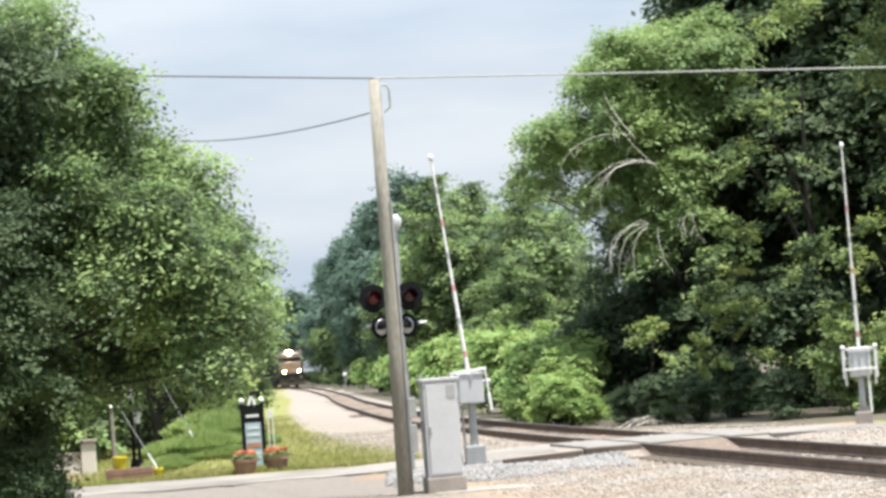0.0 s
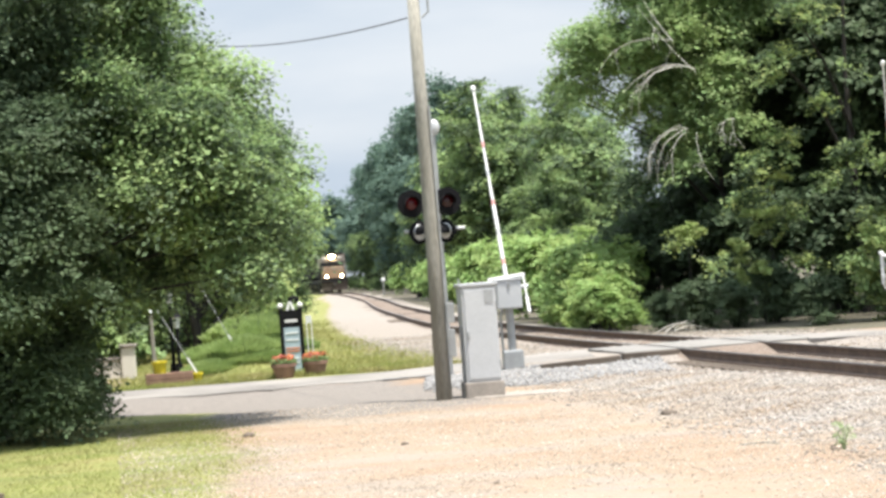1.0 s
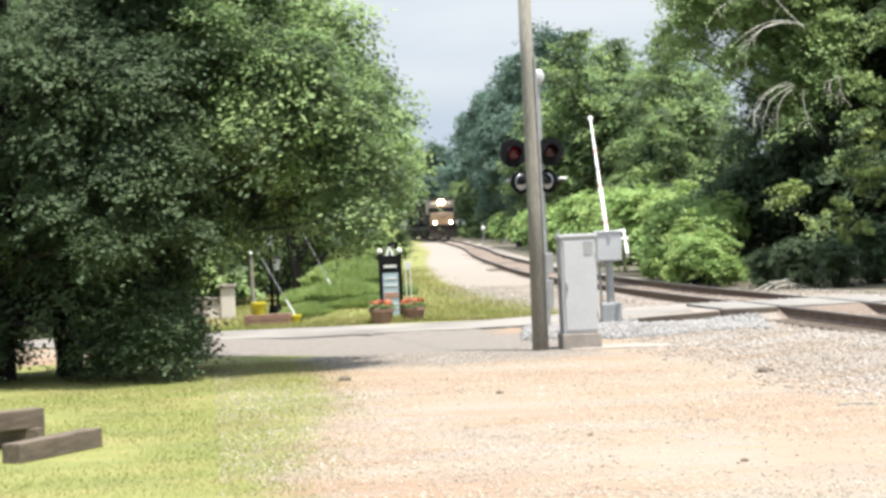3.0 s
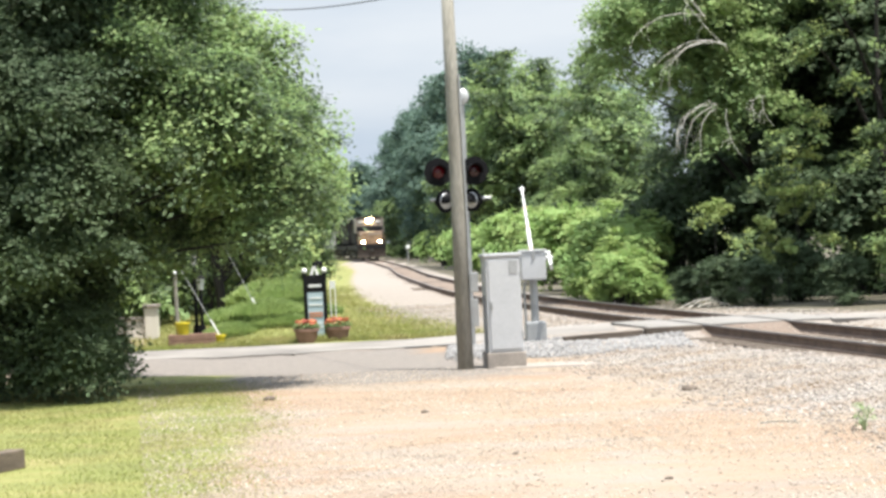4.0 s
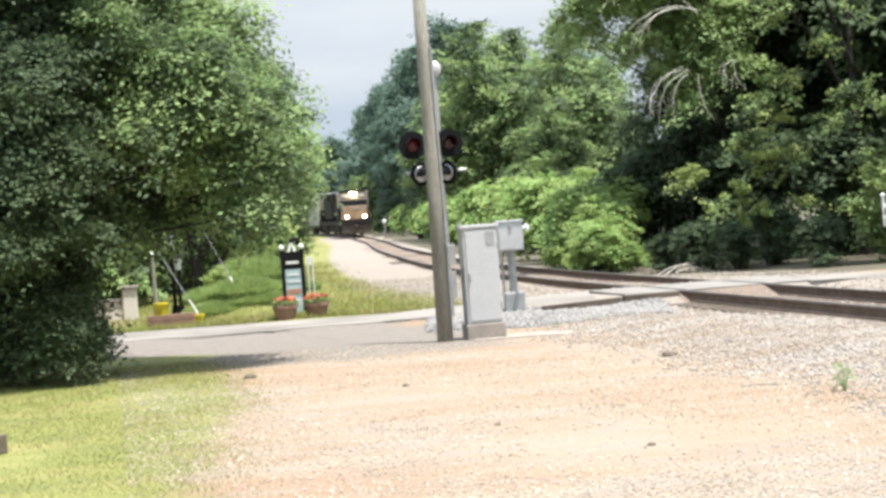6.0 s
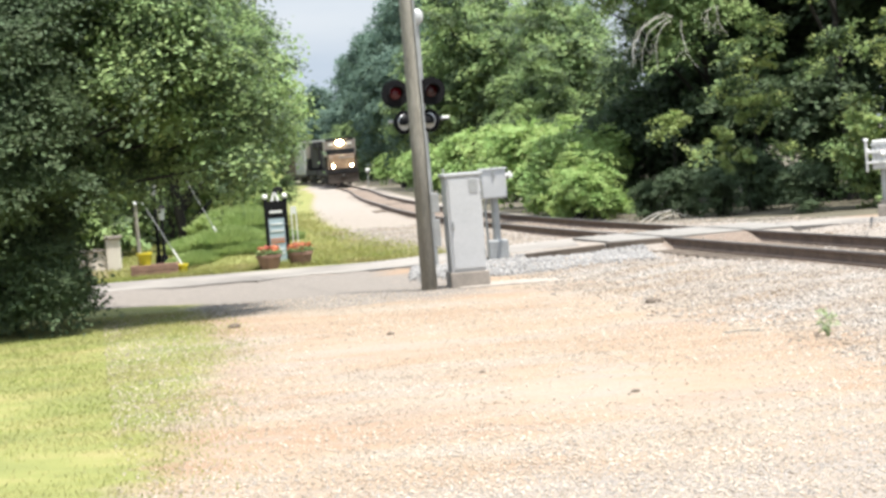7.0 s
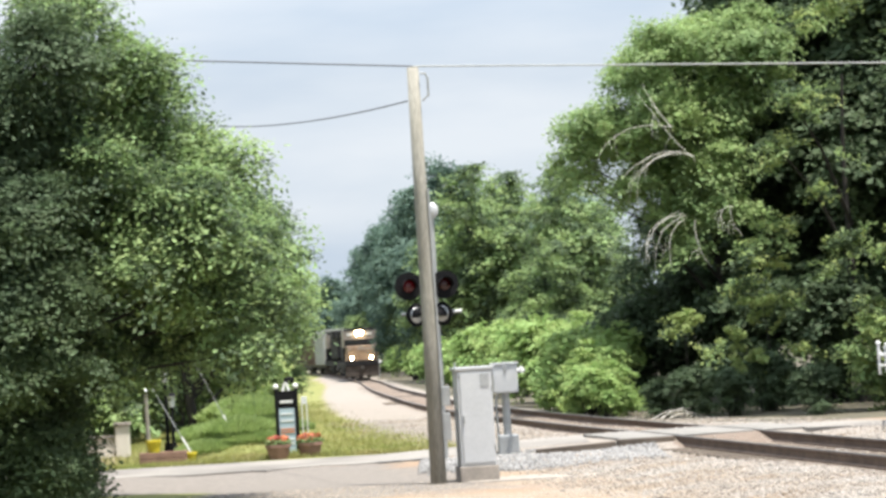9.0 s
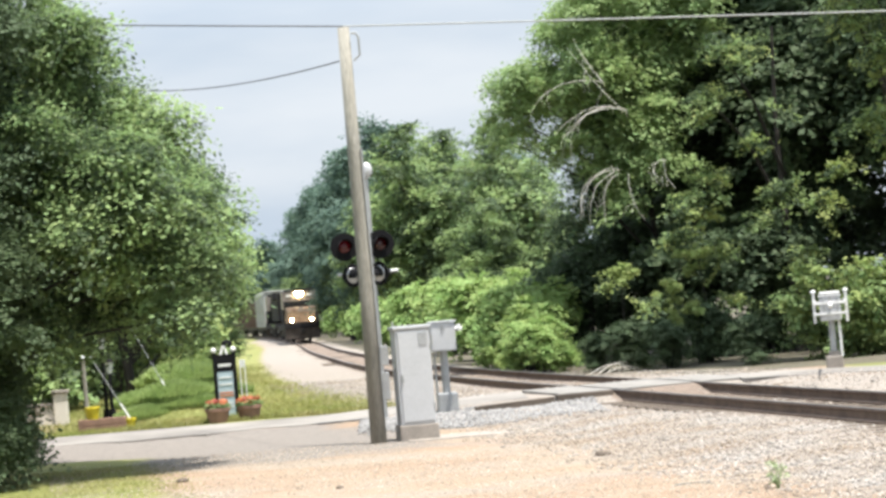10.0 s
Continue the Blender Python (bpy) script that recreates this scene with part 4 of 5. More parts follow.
def build_gate(m, label, boom_turn):
    """A crossing gate: footing, post, drive box with counterweight arms and a boom on its axle. The boom swings about local x."""
    gate = thing("crossing_gate", m, label, "crossing gate", "crossing gates")
    part("footing", box(bmesh.new(), (0.36, 0.36, 0.36), (0, 0, 0.14), 0.03), CONCRETE if boom_turn > 0 else GALV, gate, "footing of the gate")
    part("post", cyl(bmesh.new(), 0.07, 0.07, (0, 0, 0.2), (0, 0, 1.15), 16), GALV, gate, smooth=False)
    part("conduit", tube(bmesh.new(), [(-0.16, 0.02, 0.3), (-0.17, 0.02, 0.9), (-0.1, 0.02, 1.15)], 0.022, 1, 8), GALV, gate)
    drive = part("drive_box", box(bmesh.new(), (0.44, 0.40, 0.50), (0, 0, 1.30), 0.03), CABINET, gate)
    part("lid", box(bmesh.new(), (0.48, 0.44, 0.035), (0, 0, 1.565), 0.01), CABINET, drive)
    part("latch", box(bmesh.new(), (0.05, 0.03, 0.09), (0, -0.21, 1.48), 0.008), GALV, drive)
    part("axle", cyl(bmesh.new(), 0.04, 0.04, (-0.36, 0, 1.42), (0.36, 0, 1.42), 12), GALV, gate)
    return gate


def build_boom(gate, length):
    """The boom lies along its own +y when level; counterweight arms reach the other way."""
    boom = part("boom", bmesh.new(), WHITE_PAINT, gate, "white boom with reflective bands")
    bm = bmesh.new()
    tube(bm, [(0, 0.15, 0), (0, length * 0.4, 0), (0, length * 0.4 + 0.01, 0)], 0.036, 1, 10)
    tube(bm, [(0, length * 0.4, 0), (0, length, 0)], 0.027, 0.7, 10)
    bm.to_mesh(boom.data)
    bm.free()
    for k in range(6):
        y = 0.45 + k * (length - 0.5) / 6
        part("band", cyl(bmesh.new(), 0.039 - 0.002 * k, 0.039 - 0.002 * k, (0, y, 0), (0, y + 0.11, 0), 10), (RED_BAND, GALV)[k % 2], boom, "faded red reflective band" if k % 2 == 0 else "grey clamp on the boom")
    part("tip_lamp", ball(bmesh.new(), 0.05, (0, length, 0), (1, 1.4, 1)), WHITE_PAINT, boom)
    for x in (-0.3, 0.3):
        part("side_arm", box(bmesh.new(), (0.03, 0.60, 0.06), (x, -0.08, 0), 0.008), WHITE_PAINT, boom)
        part("counterweight", box(bmesh.new(), (0.055, 0.30, 0.12), (x, -0.40, 0), 0.015), WHITE_PAINT, boom)
    part("cross_bar", box(bmesh.new(), (0.66, 0.05, 0.06), (0, 0.2, 0), 0.008), WHITE_PAINT, boom)
    boom.location = (0, 0, 1.42)
    return boom


near_gate = build_gate(pose(0.65, 40.1, float(ground_z(0.65, 40.1)), 0, 0, 4), "grey railway crossing gate with its white boom being lowered", -1)
near_boom = build_boom(near_gate, 4.05)
far_gate = build_gate(pose(7.78, 41.5, float(ground_z(7.78, 41.5)) - 0.05, 0, 0, 169.4) @ Matrix.Diagonal((0.88, 0.88, 0.88, 1)), "far railway crossing gate with white counterweights, its boom being lowered", 1)
far_boom = build_boom(far_gate, 4.42)


def build_counter_frame(gate):
    """White upright weights and their bars on both sides of the far gate's drive."""
    for x in (-0.33, 0.33):
        bar = part("weight_bar", box(bmesh.new(), (0.06, 0.07, 0.62), (x, 0.05, 1.32), 0.012), WHITE_PAINT, gate, "white upright counterweight bar")
        part("bar_cap", ball(bmesh.new(), 0.055, (x, 0.05, 1.66), (1, 1, 0.8)), WHITE_PAINT, bar)
    part("link_bar", box(bmesh.new(), (0.70, 0.05, 0.05), (0, 0.24, 1.20), 0.01), WHITE_PAINT, gate)
    for x in (-0.15, 0.0, 0.14):
        part("cover_strip", box(bmesh.new(), (0.045, 0.02, 0.36), (x, 0.212, 1.36), 0.005), GALV, gate)
    part("hood", box(bmesh.new(), (0.42, 0.42, 0.07), (0, 0, 1.62), 0.025), WHITE_PAINT, gate)
    foot = bmesh.new()
    cyl(foot, 0.25, 0.15, (0, 0, 0.06), (0, 0, 0.42), 4)
    bmesh.ops.rotate(foot, verts=foot.verts, cent=(0, 0, 0), matrix=Matrix.Rotation(math.pi / 4, 3, "Z"))
    part("pedestal", foot, CONCRETE, gate, "tapered pale concrete pedestal")
    part("drain_pipe", tube(bmesh.new(), [(-0.16, 0.05, 0.3), (-0.15, 0.05, 1.1)], 0.03, 1, 8), WHITE_PAINT, gate)


build_counter_frame(far_gate)


def build_flasher():
    x, y = -0.47, 40.0
    sig = thing("crossing_signal", pose(x, y, float(ground_z(x, y))), "railway crossing signal mast with black-backed red flashing lights", "crossing signal")
    part("mast", cyl(bmesh.new(), 0.06, 0.055, (0, 0, -0.05), (0, 0, 4.35), 14), GALV, sig)
    part("bell", ball(bmesh.new(), 0.14, (0.03, -0.05, 4.37), (0.8, 0.45, 1)), CABINET, sig, "round pale crossing bell")
    part("crossarm", cyl(bmesh.new(), 0.03, 0.03, (-0.5, -0.05, 3.06), (0.3, -0.05, 3.06), 10), GALV, sig)
    def lamp(px, pz, yaw, r, lens, size=0.105):
        hold = part("lamp_head", bmesh.new(), BLACK, sig, "black lamp head with its hood")
        bm = bmesh.new()
        cyl(bm, r, r, (0, 0, 0), (0, -0.02, 0), 28)
        cyl(bm, 0.12, 0.10, (0, 0, 0), (0, 0.16, 0), 18)
        # hood over the lens
        rings = []
        for yy in (-0.02, -0.3):
            rings.append([bm.verts.new((0.125 * math.cos(a), yy + (0.1 if k in (0, 12) and yy < -0.1 else 0), 0.125 * math.sin(a))) for k, a in enumerate(np.linspace(-0.4, math.pi + 0.4, 13))])
        for k in range(12):
            bm.faces.new((rings[0][k], rings[0][k + 1], rings[1][k + 1], rings[1][k]))
        bm.to_mesh(hold.data)
        bm.free()
        hold.matrix_local = pose(px, -0.12 if abs(yaw) < 90 else 0.12, pz, 0, 0, yaw)
        part("lens", ball(bmesh.new(), size, (0, -0.022, 0), (1, 0.25, 1), 20, 10), lens, hold, "round red lens" if lens is not SILVER else "pale round lens facing the side road")

    lamp(-0.46, 3.06, 8, 0.25, RED_LIT)
    lamp(0.17, 3.06, 8, 0.25, RED_LENS)
    lamp(-0.36, 2.55, 42, 0.21, SILVER, 0.14)
    lamp(0.12, 2.55, -42, 0.21, SILVER, 0.14)
    part("lower_crossarm", cyl(bmesh.new(), 0.03, 0.03, (-0.62, 0, 2.58), (0.45, 0, 2.58), 10), GALV, sig)
    return sig


build_flasher()


# ---- welcome sign and planters ----
def build_sign():
    sign = thing("town_sign", pose(-3.72, 46.6, float(ground_z(-3.72, 46.6)), 0, 0, 5), "black-framed town sign board with white ball finials", "sign")
    for x in (-0.20, 0.20):
        post = part("post", box(bmesh.new(), (0.08, 0.08, 1.36), (x, 0, 0.64), 0.01), BLACK, sign)
        part("finial", ball(bmesh.new(), 0.06, (x, 0, 1.36)), WHITE_PAINT, post, "white ball finial")
    part("header", box(bmesh.new(), (0.34, 0.06, 0.36), (0, 0, 1.10), 0.01), BLACK, sign, "black header with pale lettering bars")
    for w, z in ((0.26, 1.05),):
        part("lettering", box(bmesh.new(), (w, 0.012, 0.055), (0, -0.036, z), 0.003), WHITE_PAINT, sign, "pale bar of lettering")
    part("board", box(bmesh.new(), (0.33, 0.05, 0.92), (0, 0, 0.46), 0.008), SIGN_BLUE, sign, "pale blue information board")
    for z, w, mat in ((0.80, 0.24, WHITE_PAINT), (0.66, 0.26, WHITE_PAINT), (0.49, 0.28, SIGN_ORANGE), (0.43, 0.28, SIGN_ORANGE), (0.28, 0.24, WHITE_PAINT), (0.2, 0.26, WHITE_PAINT)):
        part("text_bar", box(bmesh.new(), (w, 0.012, 0.03), (0, -0.030, z), 0.003), mat, sign)
    bm = bmesh.new()
    tube(bm, [(-0.06, 0, 1.27), (-0.01, 0, 1.45)], 0.035, 0.5, 8)
    tube(bm, [(0.06, 0, 1.27), (0.01, 0, 1.45)], 0.035, 0.5, 8)
    part("ornament", bm, WHITE_PAINT, sign, "white ornament on the header")
    part("crest", ball(bmesh.new(), 0.12, (0.08, 0.02, 1.48), (1, 0.3, 0.7)), BLACK, sign, "dark oval crest")
    return sign


build_sign()


def build_planter():
    pot = thing("flower_planter", Matrix.Identity(4), "brown terracotta planter full of red-orange flowers", "planter", "planters beside the sign")
    bm = bmesh.new()
    cyl(bm, 0.185, 0.235, (0, 0, -0.02), (0, 0, 0.26), 20)
    cyl(bm, 0.25, 0.25, (0, 0, 0.22), (0, 0, 0.28), 20)
    part("pot", bm, TERRACOTTA, pot)
    rng = np.random.default_rng(5)
    c = np.stack([rng.uniform(-0.17, 0.17, 30), rng.uniform(-0.17, 0.17, 30), rng.uniform(0.28, 0.37, 30)], -1)
    v, f = leaf_cloud(rng, c, np.full(30, 0.08), 26, 0.035)
    ob = new("foliage", numpy_mesh("foliage", v, f, LEAF))
    ob.parent = pot
    v, f = leaf_cloud(rng, c + np.array([0, 0, 0.06]), np.full(30, 0.06), 24, 0.028)
    ob = new("blossom", numpy_mesh("blossom", v, f, FLOWER_RED))
    ob.parent = pot
    return pot


planter = build_planter()
planter.matrix_world = pose(-3.74, 44.3, float(ground_z(-3.74, 44.3)))
copy_thing(planter, pose(-3.14, 44.5, float(ground_z(-3.14, 44.5)), 0, 0, 70))


# ---- lanterns under the trees ----
def build_lantern(x, y, h):
    lamp = thing("street_lantern", pose(x, y, float(ground_z(x, y))), "black post lantern with pale glass under the trees", "street lamp", "post lanterns")
    bm = bmesh.new()
    cyl(bm, 0.10, 0.07, (0, 0, 0), (0, 0, 0.3), 12)
    cyl(bm, 0.04, 0.035, (0, 0, 0.3), (0, 0, h - 0.33), 10)
    part("post", bm, BLACK, lamp)
    part("glass", cyl(bmesh.new(), 0.06, 0.095, (0, 0, h - 0.34), (0, 0, h - 0.1), 6), GLASS_WHITE, lamp, "pale frosted lantern glass")
    bm = bmesh.new()
    cyl(bm, 0.125, 0.03, (0, 0, h - 0.1), (0, 0, h), 6)
    ball(bm, 0.035, (0, 0, h + 0.03))
    part("cap", bm, BLACK, lamp)


build_lantern(-6.55, 49.4, 1.95)
build_lantern(-6.40, 49.2, 1.40)


def build_bank_things():
    post = thing("post", pose(-6.68, 47.4, float(ground_z(-6.68, 47.4))), "slim grey wooden post under the trees", "post")
    part("shaft", tube(bmesh.new(), [(0, 0, -0.1), (-0.02, 0, 1.5)], 0.05, 0.8, 10), POLE_WOOD, post)
    part("cap", cyl(bmesh.new(), 0.055, 0.02, (-0.02, 0, 1.49), (-0.02, 0, 1.55), 10), GALV, post)
    for (x0, y0, z0), (x1, y1, z1) in (((-5.76, 47.5, 0.0), (-6.6, 47.6, 1.55)), ((-5.1, 49.5, 0.25), (-5.9, 49.6, 1.9))):
        guy = thing("guy_wire", pose(x0, y0, float(ground_z(x0, y0))), "slanting steel guy wire with a pale guard", "guy wire", "guy wires on the bank")
        d = Vector((x1 - x0, y1 - y0, z1 - z0))
        part("wire", tube(bmesh.new(), [-0.05 * d, d], 0.010, 1, 6), GALV, guy)
        part("guard", tube(bmesh.new(), [0.03 * d, 0.30 * d], 0.024, 1, 8), WHITE_PAINT, guy, "pale plastic guard")
    bed = thing("planter_box", pose(-6.25, 46.4, float(ground_z(-6.25, 46.4)), 0, 0, 3), "low reddish-brown timber planter box", "planter")
    for k in range(2):
        z = 0.06 + 0.13 * k
        part("plank", box(bmesh.new(), (0.95, 0.05, 0.12), (0, -0.25, z), 0.008), TERRACOTTA, bed)
        part("plank", box(bmesh.new(), (0.95, 0.05, 0.12), (0, 0.25, z), 0.008), TERRACOTTA, bed)
        part("plank", box(bmesh.new(), (0.05, 0.44, 0.12), (-0.45, 0, z), 0.008), TERRACOTTA, bed)
        part("plank", box(bmesh.new(), (0.05, 0.44, 0.12), (0.45, 0, z), 0.008), TERRACOTTA, bed)
    part("soil", box(bmesh.new(), (0.84, 0.42, 0.12), (0, 0, 0.14), 0.01), BARK, bed)
    for x, y, z, r in ((-6.45, 46.42, 0.2, 0.15), (-5.72, 46.5, 0.0, 0.13)):
        pot = thing("plant_pot", pose(x, y, float(ground_z(x, y)) + z), "bright yellow plastic plant pot", "plant pot", "yellow pots")
        bm = cyl(bmesh.new(), r * 0.75, r, (0, 0, 0), (0, 0, 0.28 if r > 0.14 else 0.18), 18)
        part("bucket", bm, YELLOW, pot)
        part("rim", cyl(bmesh.new(), r * 1.08, r * 1.08, (0, 0, 0.26 if r > 0.14 else 0.16), (0, 0, 0.30 if r > 0.14 else 0.2), 18), YELLOW, pot)
    rack = thing("sign_frame", pose(-3.46, 48.0, float(ground_z(-3.46, 48.0))), "small white metal sign frame on the grass", "sign")
    for x in (-0.05, 0.05):
        part("upright", tube(bmesh.new(), [(x, 0, -0.05), (x, 0, 1.1)], 0.014, 1, 6), WHITE_PAINT, rack)
    part("plate", box(bmesh.new(), (0.12, 0.015, 0.16), (0, 0, 1.02), 0.004), WHITE_PAINT, rack)
    mark = thing("line_marker", pose(-8.2, 215, float(ground_z(-8.2, 215))), "small white marker post beside the rails", "marker")
    part("shaft", tube(bmesh.new(), [(0, 0, -0.1), (0, 0, 1.35)], 0.06, 1, 8), GALV, mark)
    part("head", ball(bmesh.new(), 0.22, (0, 0, 1.5), (1, 0.5, 1)), WHITE_PAINT, mark)


build_bank_things()


def build_low_wall():
    # made-up wall in place of unclear pale sunlit shapes behind the trees
    wall = thing("standin_wall", pose(-8.95, 50.5, float(ground_z(-8.95, 50.5)), 0, 0, 4), "low pale wall with capped piers, made up for unclear pale shapes", "wall")
    part("panel", box(bmesh.new(), (2.2, 0.18, 0.46), (0, 0, 0.20), 0.01), TOWN, wall)
    part("coping", box(bmesh.new(), (2.2, 0.26, 0.06), (0, 0, 0.46), 0.012), CONCRETE, wall)
    for x in (-1.25, 1.25):
        pier = part("pier", box(bmesh.new(), (0.3, 0.3, 0.75), (x, 0, 0.32), 0.015), TOWN, wall)
        part("pier_cap", box(bmesh.new(), (0.38, 0.38, 0.07), (x, 0, 0.73), 0.015), CONCRETE, pier)


build_low_wall()


def build_timbers():
    for x, y, z, turn, length in ((-4.92, 21.1, 0.10, 72, 1.5), (-5.75, 21.9, 0.10, -6, 1.1), (-5.45, 21.75, 0.29, 50, 0.6)):
        ob = part("landscape_timber", box(bmesh.new(), (length, 0.19, 0.19), (0, 0, 0), 0.015), TIMBER)
        ob.matrix_world = pose(x, y, z + float(ground_z(x, y)) - 0.01, 0, 0, turn)
        tagged(ob, "old grey-brown landscape timber lying on the grass", "timber", "landscape timbers")


build_timbers()


def build_litter():
    stick = thing("fallen_stick", pose(2.75, 22.9, float(ground_z(2.75, 22.9)) + 0.01, 0, 0, -28), "thin weathered stick lying on the gravel", "stick")
    part("stem", tube(bmesh.new(), [(-0.2, 0, 0), (-0.05, 0.04, 0.012), (0.08, -0.01, 0.015), (0.22, 0.04, 0.0)], 0.009, 0.5, 6), POLE_WOOD, stick)
    part("twig", tube(bmesh.new(), [(0.04, 0.0, 0.012), (0.13, 0.08, 0.02)], 0.005, 0.5, 5), POLE_WOOD, stick)
    for x, y, r in ((2.31, 28.1, 0.10), (-0.9, 26.5, 0.05), (-3.0, 29.4, 0.09), (1.3, 18.2, 0.035), (0.1, 20.6, 0.03)):
        bm = bmesh.new()
        bmesh.ops.create_icosphere(bm, subdivisions=2, radius=r)
        for v in bm.verts:
            v.co *= 1 + 0.25 * noise.noise(v.co * 9 / r * 0.1 + Vector((x, y, 0)))
            v.co.z *= 0.45
        rock = part("rock", bm, TIE)
        rock.matrix_world = pose(x, y, float(ground_z(x, y)) + r * 0.2)
        tagged(rock, "small dark stone half sunk in the gravel", "rock", "loose dark stones")


build_litter()


def build_pad():
    ob = part("concrete_pad", box(bmesh.new(), (1.9, 1.0, 0.05), (0, 0, 0), 0.01), CONCRETE)
    ob.matrix_world = pose(0.85, 34.9, float(ground_z(0.85, 34.9)) - 0.012, 0, 0, 3)
    tagged(ob, "thin pale concrete pad beside the cabinet", "concrete pad", kind="structure")


build_pad()


# ---- stones and grass ----
def build_stones(name, label, seed, count, place, size, mat):
    """Loose angular stones, eight faces each, half sunk."""
    rng = np.random.default_rng(seed)
    x, y = place(rng, count)
    n = len(x)
    base = np.array([(1, 0, 0), (-1, 0, 0), (0, 1, 0), (0, -1, 0), (0, 0, 1), (0, 0, -1)], dtype=float)
    tri = np.array([(0, 2, 4), (2, 1, 4), (1, 3, 4), (3, 0, 4), (2, 0, 5), (1, 2, 5), (3, 1, 5), (0, 3, 5)])
    s = size * (0.5 + rng.random(n) ** 2 * 1.3)
    v = base[None] * (0.7 + 0.6 * rng.random((n, 6, 1))) + rng.normal(size=(n, 6, 3)) * 0.18
    a = rng.random(n) * 6.3
    c, sn = np.cos(a)[:, None], np.sin(a)[:, None]
    v = np.stack([v[..., 0] * c - v[..., 1] * sn, v[..., 0] * sn + v[..., 1] * c, v[..., 2] * 0.7], -1) * s[:, None, None]
    v += np.stack([x, y, ground_z(x, y) + s * 0.25], -1)[:, None, :]
    faces = (tri[None] + 6 * np.arange(n)[:, None, None]).reshape(-1, 3)
    return tagged(new(name, numpy_mesh(name, v.reshape(-1, 3), faces, mat)), label, "gravel", kind="stuff")


def on_ballast(rng, n):
    y = 16 + 50 * rng.random(n) ** 1.5
    s = np.where(rng.random(n) < 0.7, -1.0 - 3.3 * rng.random(n) ** 0.9 + rng.normal(size=n) * 0.22 + 0.3 * np.sin(y * 0.9) * rng.random(n), rng.uniform(-0.6, 3.6, n))
    x = line_x(y) + s
    keep = ~((y > ROAD_NEAR - 0.2) & (y < ROAD_FAR - 0.3)) & (np.abs(np.abs(s) - GAUGE / 2) > 0.1)
    return x[keep], y[keep]


def by_the_gate(rng, n):
    x, y = rng.uniform(-0.9, 3.2, n), 40.1 - 3.6 * rng.random(n) ** 1.3
    keep = y + rng.normal(size=n) * 0.35 > 36.9 - 0.5 * np.sin(x * 1.8)
    return x[keep], y[keep]


def on_the_soil(rng, n):
    y = 11.5 + 24 * rng.random(n) ** 1.2
    x = rng.uniform(-0.16, 0.24, n) * y
    patch = np.sin(x * 1.3 + y * 0.5) + np.sin(x * 0.5 - y * 0.9 + 2) + rng.normal(size=n) * 0.9
    keep = (x < line_x(y) - 1.9) & (patch > -0.6)
    return x[keep], y[keep]


build_stones("ballast", "pale crushed stone ballast along the rails", 41, 60000, on_ballast, 0.017, STONE)
build_stones("grey_gravel", "fresh blue-grey crushed stone around the gate", 42, 18000, by_the_gate, 0.021, STONE_GREY)
def on_the_drive(rng, n):
    y = 10.8 + 6.5 * rng.random(n) ** 1.4
    x = rng.uniform(-0.13, 0.24, n) * y
    keep = y + rng.normal(size=n) * 0.6 < 15.6 + 0.25 * x
    return x[keep], y[keep]


build_stones("drive_gravel", "pale grey crushed gravel spread on the drive", 44, 22000, on_the_drive, 0.0075, DRIVE_STONE)
build_stones("pebbles", "tan and rust pebbles scattered on the sandy ground", 43, 100000, on_the_soil, 0.0092, PEBBLE)


def build_grass(name, label, seed, count, place, height, mat):
    rng = np.random.default_rng(seed)
    x, y = place(rng, count)
    n = len(x)
    h = height * (0.4 + 0.9 * rng.random(n))
    a = rng.random(n) * 6.3
    w = 0.006 + 0.10 * h
    p = np.stack([x, y, ground_z(x, y) - 0.005], -1)
    d = np.stack([np.cos(a), np.sin(a), np.zeros(n)], -1)
    tip = p + np.stack([rng.normal(size=n) * 0.5 * h, rng.normal(size=n) * 0.5 * h, h], -1)
    v = np.stack([p - d * w[:, None] * 0.5, p + d * w[:, None] * 0.5, tip], 1).reshape(-1, 3)
    return tagged(new(name, numpy_mesh(name, v, np.arange(3 * n).reshape(-1, 3), mat)), label, "grass", kind="stuff")


def verge_lawn(rng, n):
    y = 12.5 + 22 * rng.random(n)
    e = -2.3 - 0.055 * (y - 18) - 0.9 * np.clip((y - 26) / 8, 0, 1)
    x = e + 0.15 - 6.0 * rng.random(n) ** 1.1 + rng.normal(size=n) * 0.25
    patch = np.sin(x * 2.1 + y * 0.7) + np.sin(x * 0.8 - y * 1.1) + rng.normal(size=n) * 0.8
    keep = patch > -0.9
    return x[keep], y[keep]


def bank_lawn(rng, n):
    y = 44.2 + 60 * rng.random(n) ** 2
    x = line_x(y) - 3.7 - 7.0 * rng.random(n) + rng.normal(size=n) * 0.3
    return x, y


GRASS = material("grass_blade", (0.208, 0.24, 0.056), 0.6, vary=0.2, scale=0.8, fine=4, bump=0, second=(0.288, 0.256, 0.104), island=0.35, translucent=0.35)
build_grass("verge_grass", "short worn yellow-green grass on the verge", 51, 110000, verge_lawn, 0.035, GRASS)
build_grass("bank_grass", "short green grass on the bank beyond the road", 52, 60000, bank_lawn, 0.10, GRASS)


# ---- the train ----
def wheelset(parent, y, r=0.5):
    wh = part("wheelset", cyl(bmesh.new(), r, r, (-0.78, y, r), (-0.66, y, r), 20), TRUCK_STEEL, parent)
    bm = bmesh.new()
    bm.from_mesh(wh.data)
    cyl(bm, r, r, (0.66, y, r), (0.78, y, r), 20)
    cyl(bm, 0.09, 0.09, (-0.7, y, r), (0.7, y, r), 10)
    bm.to_mesh(wh.data)
    bm.free()


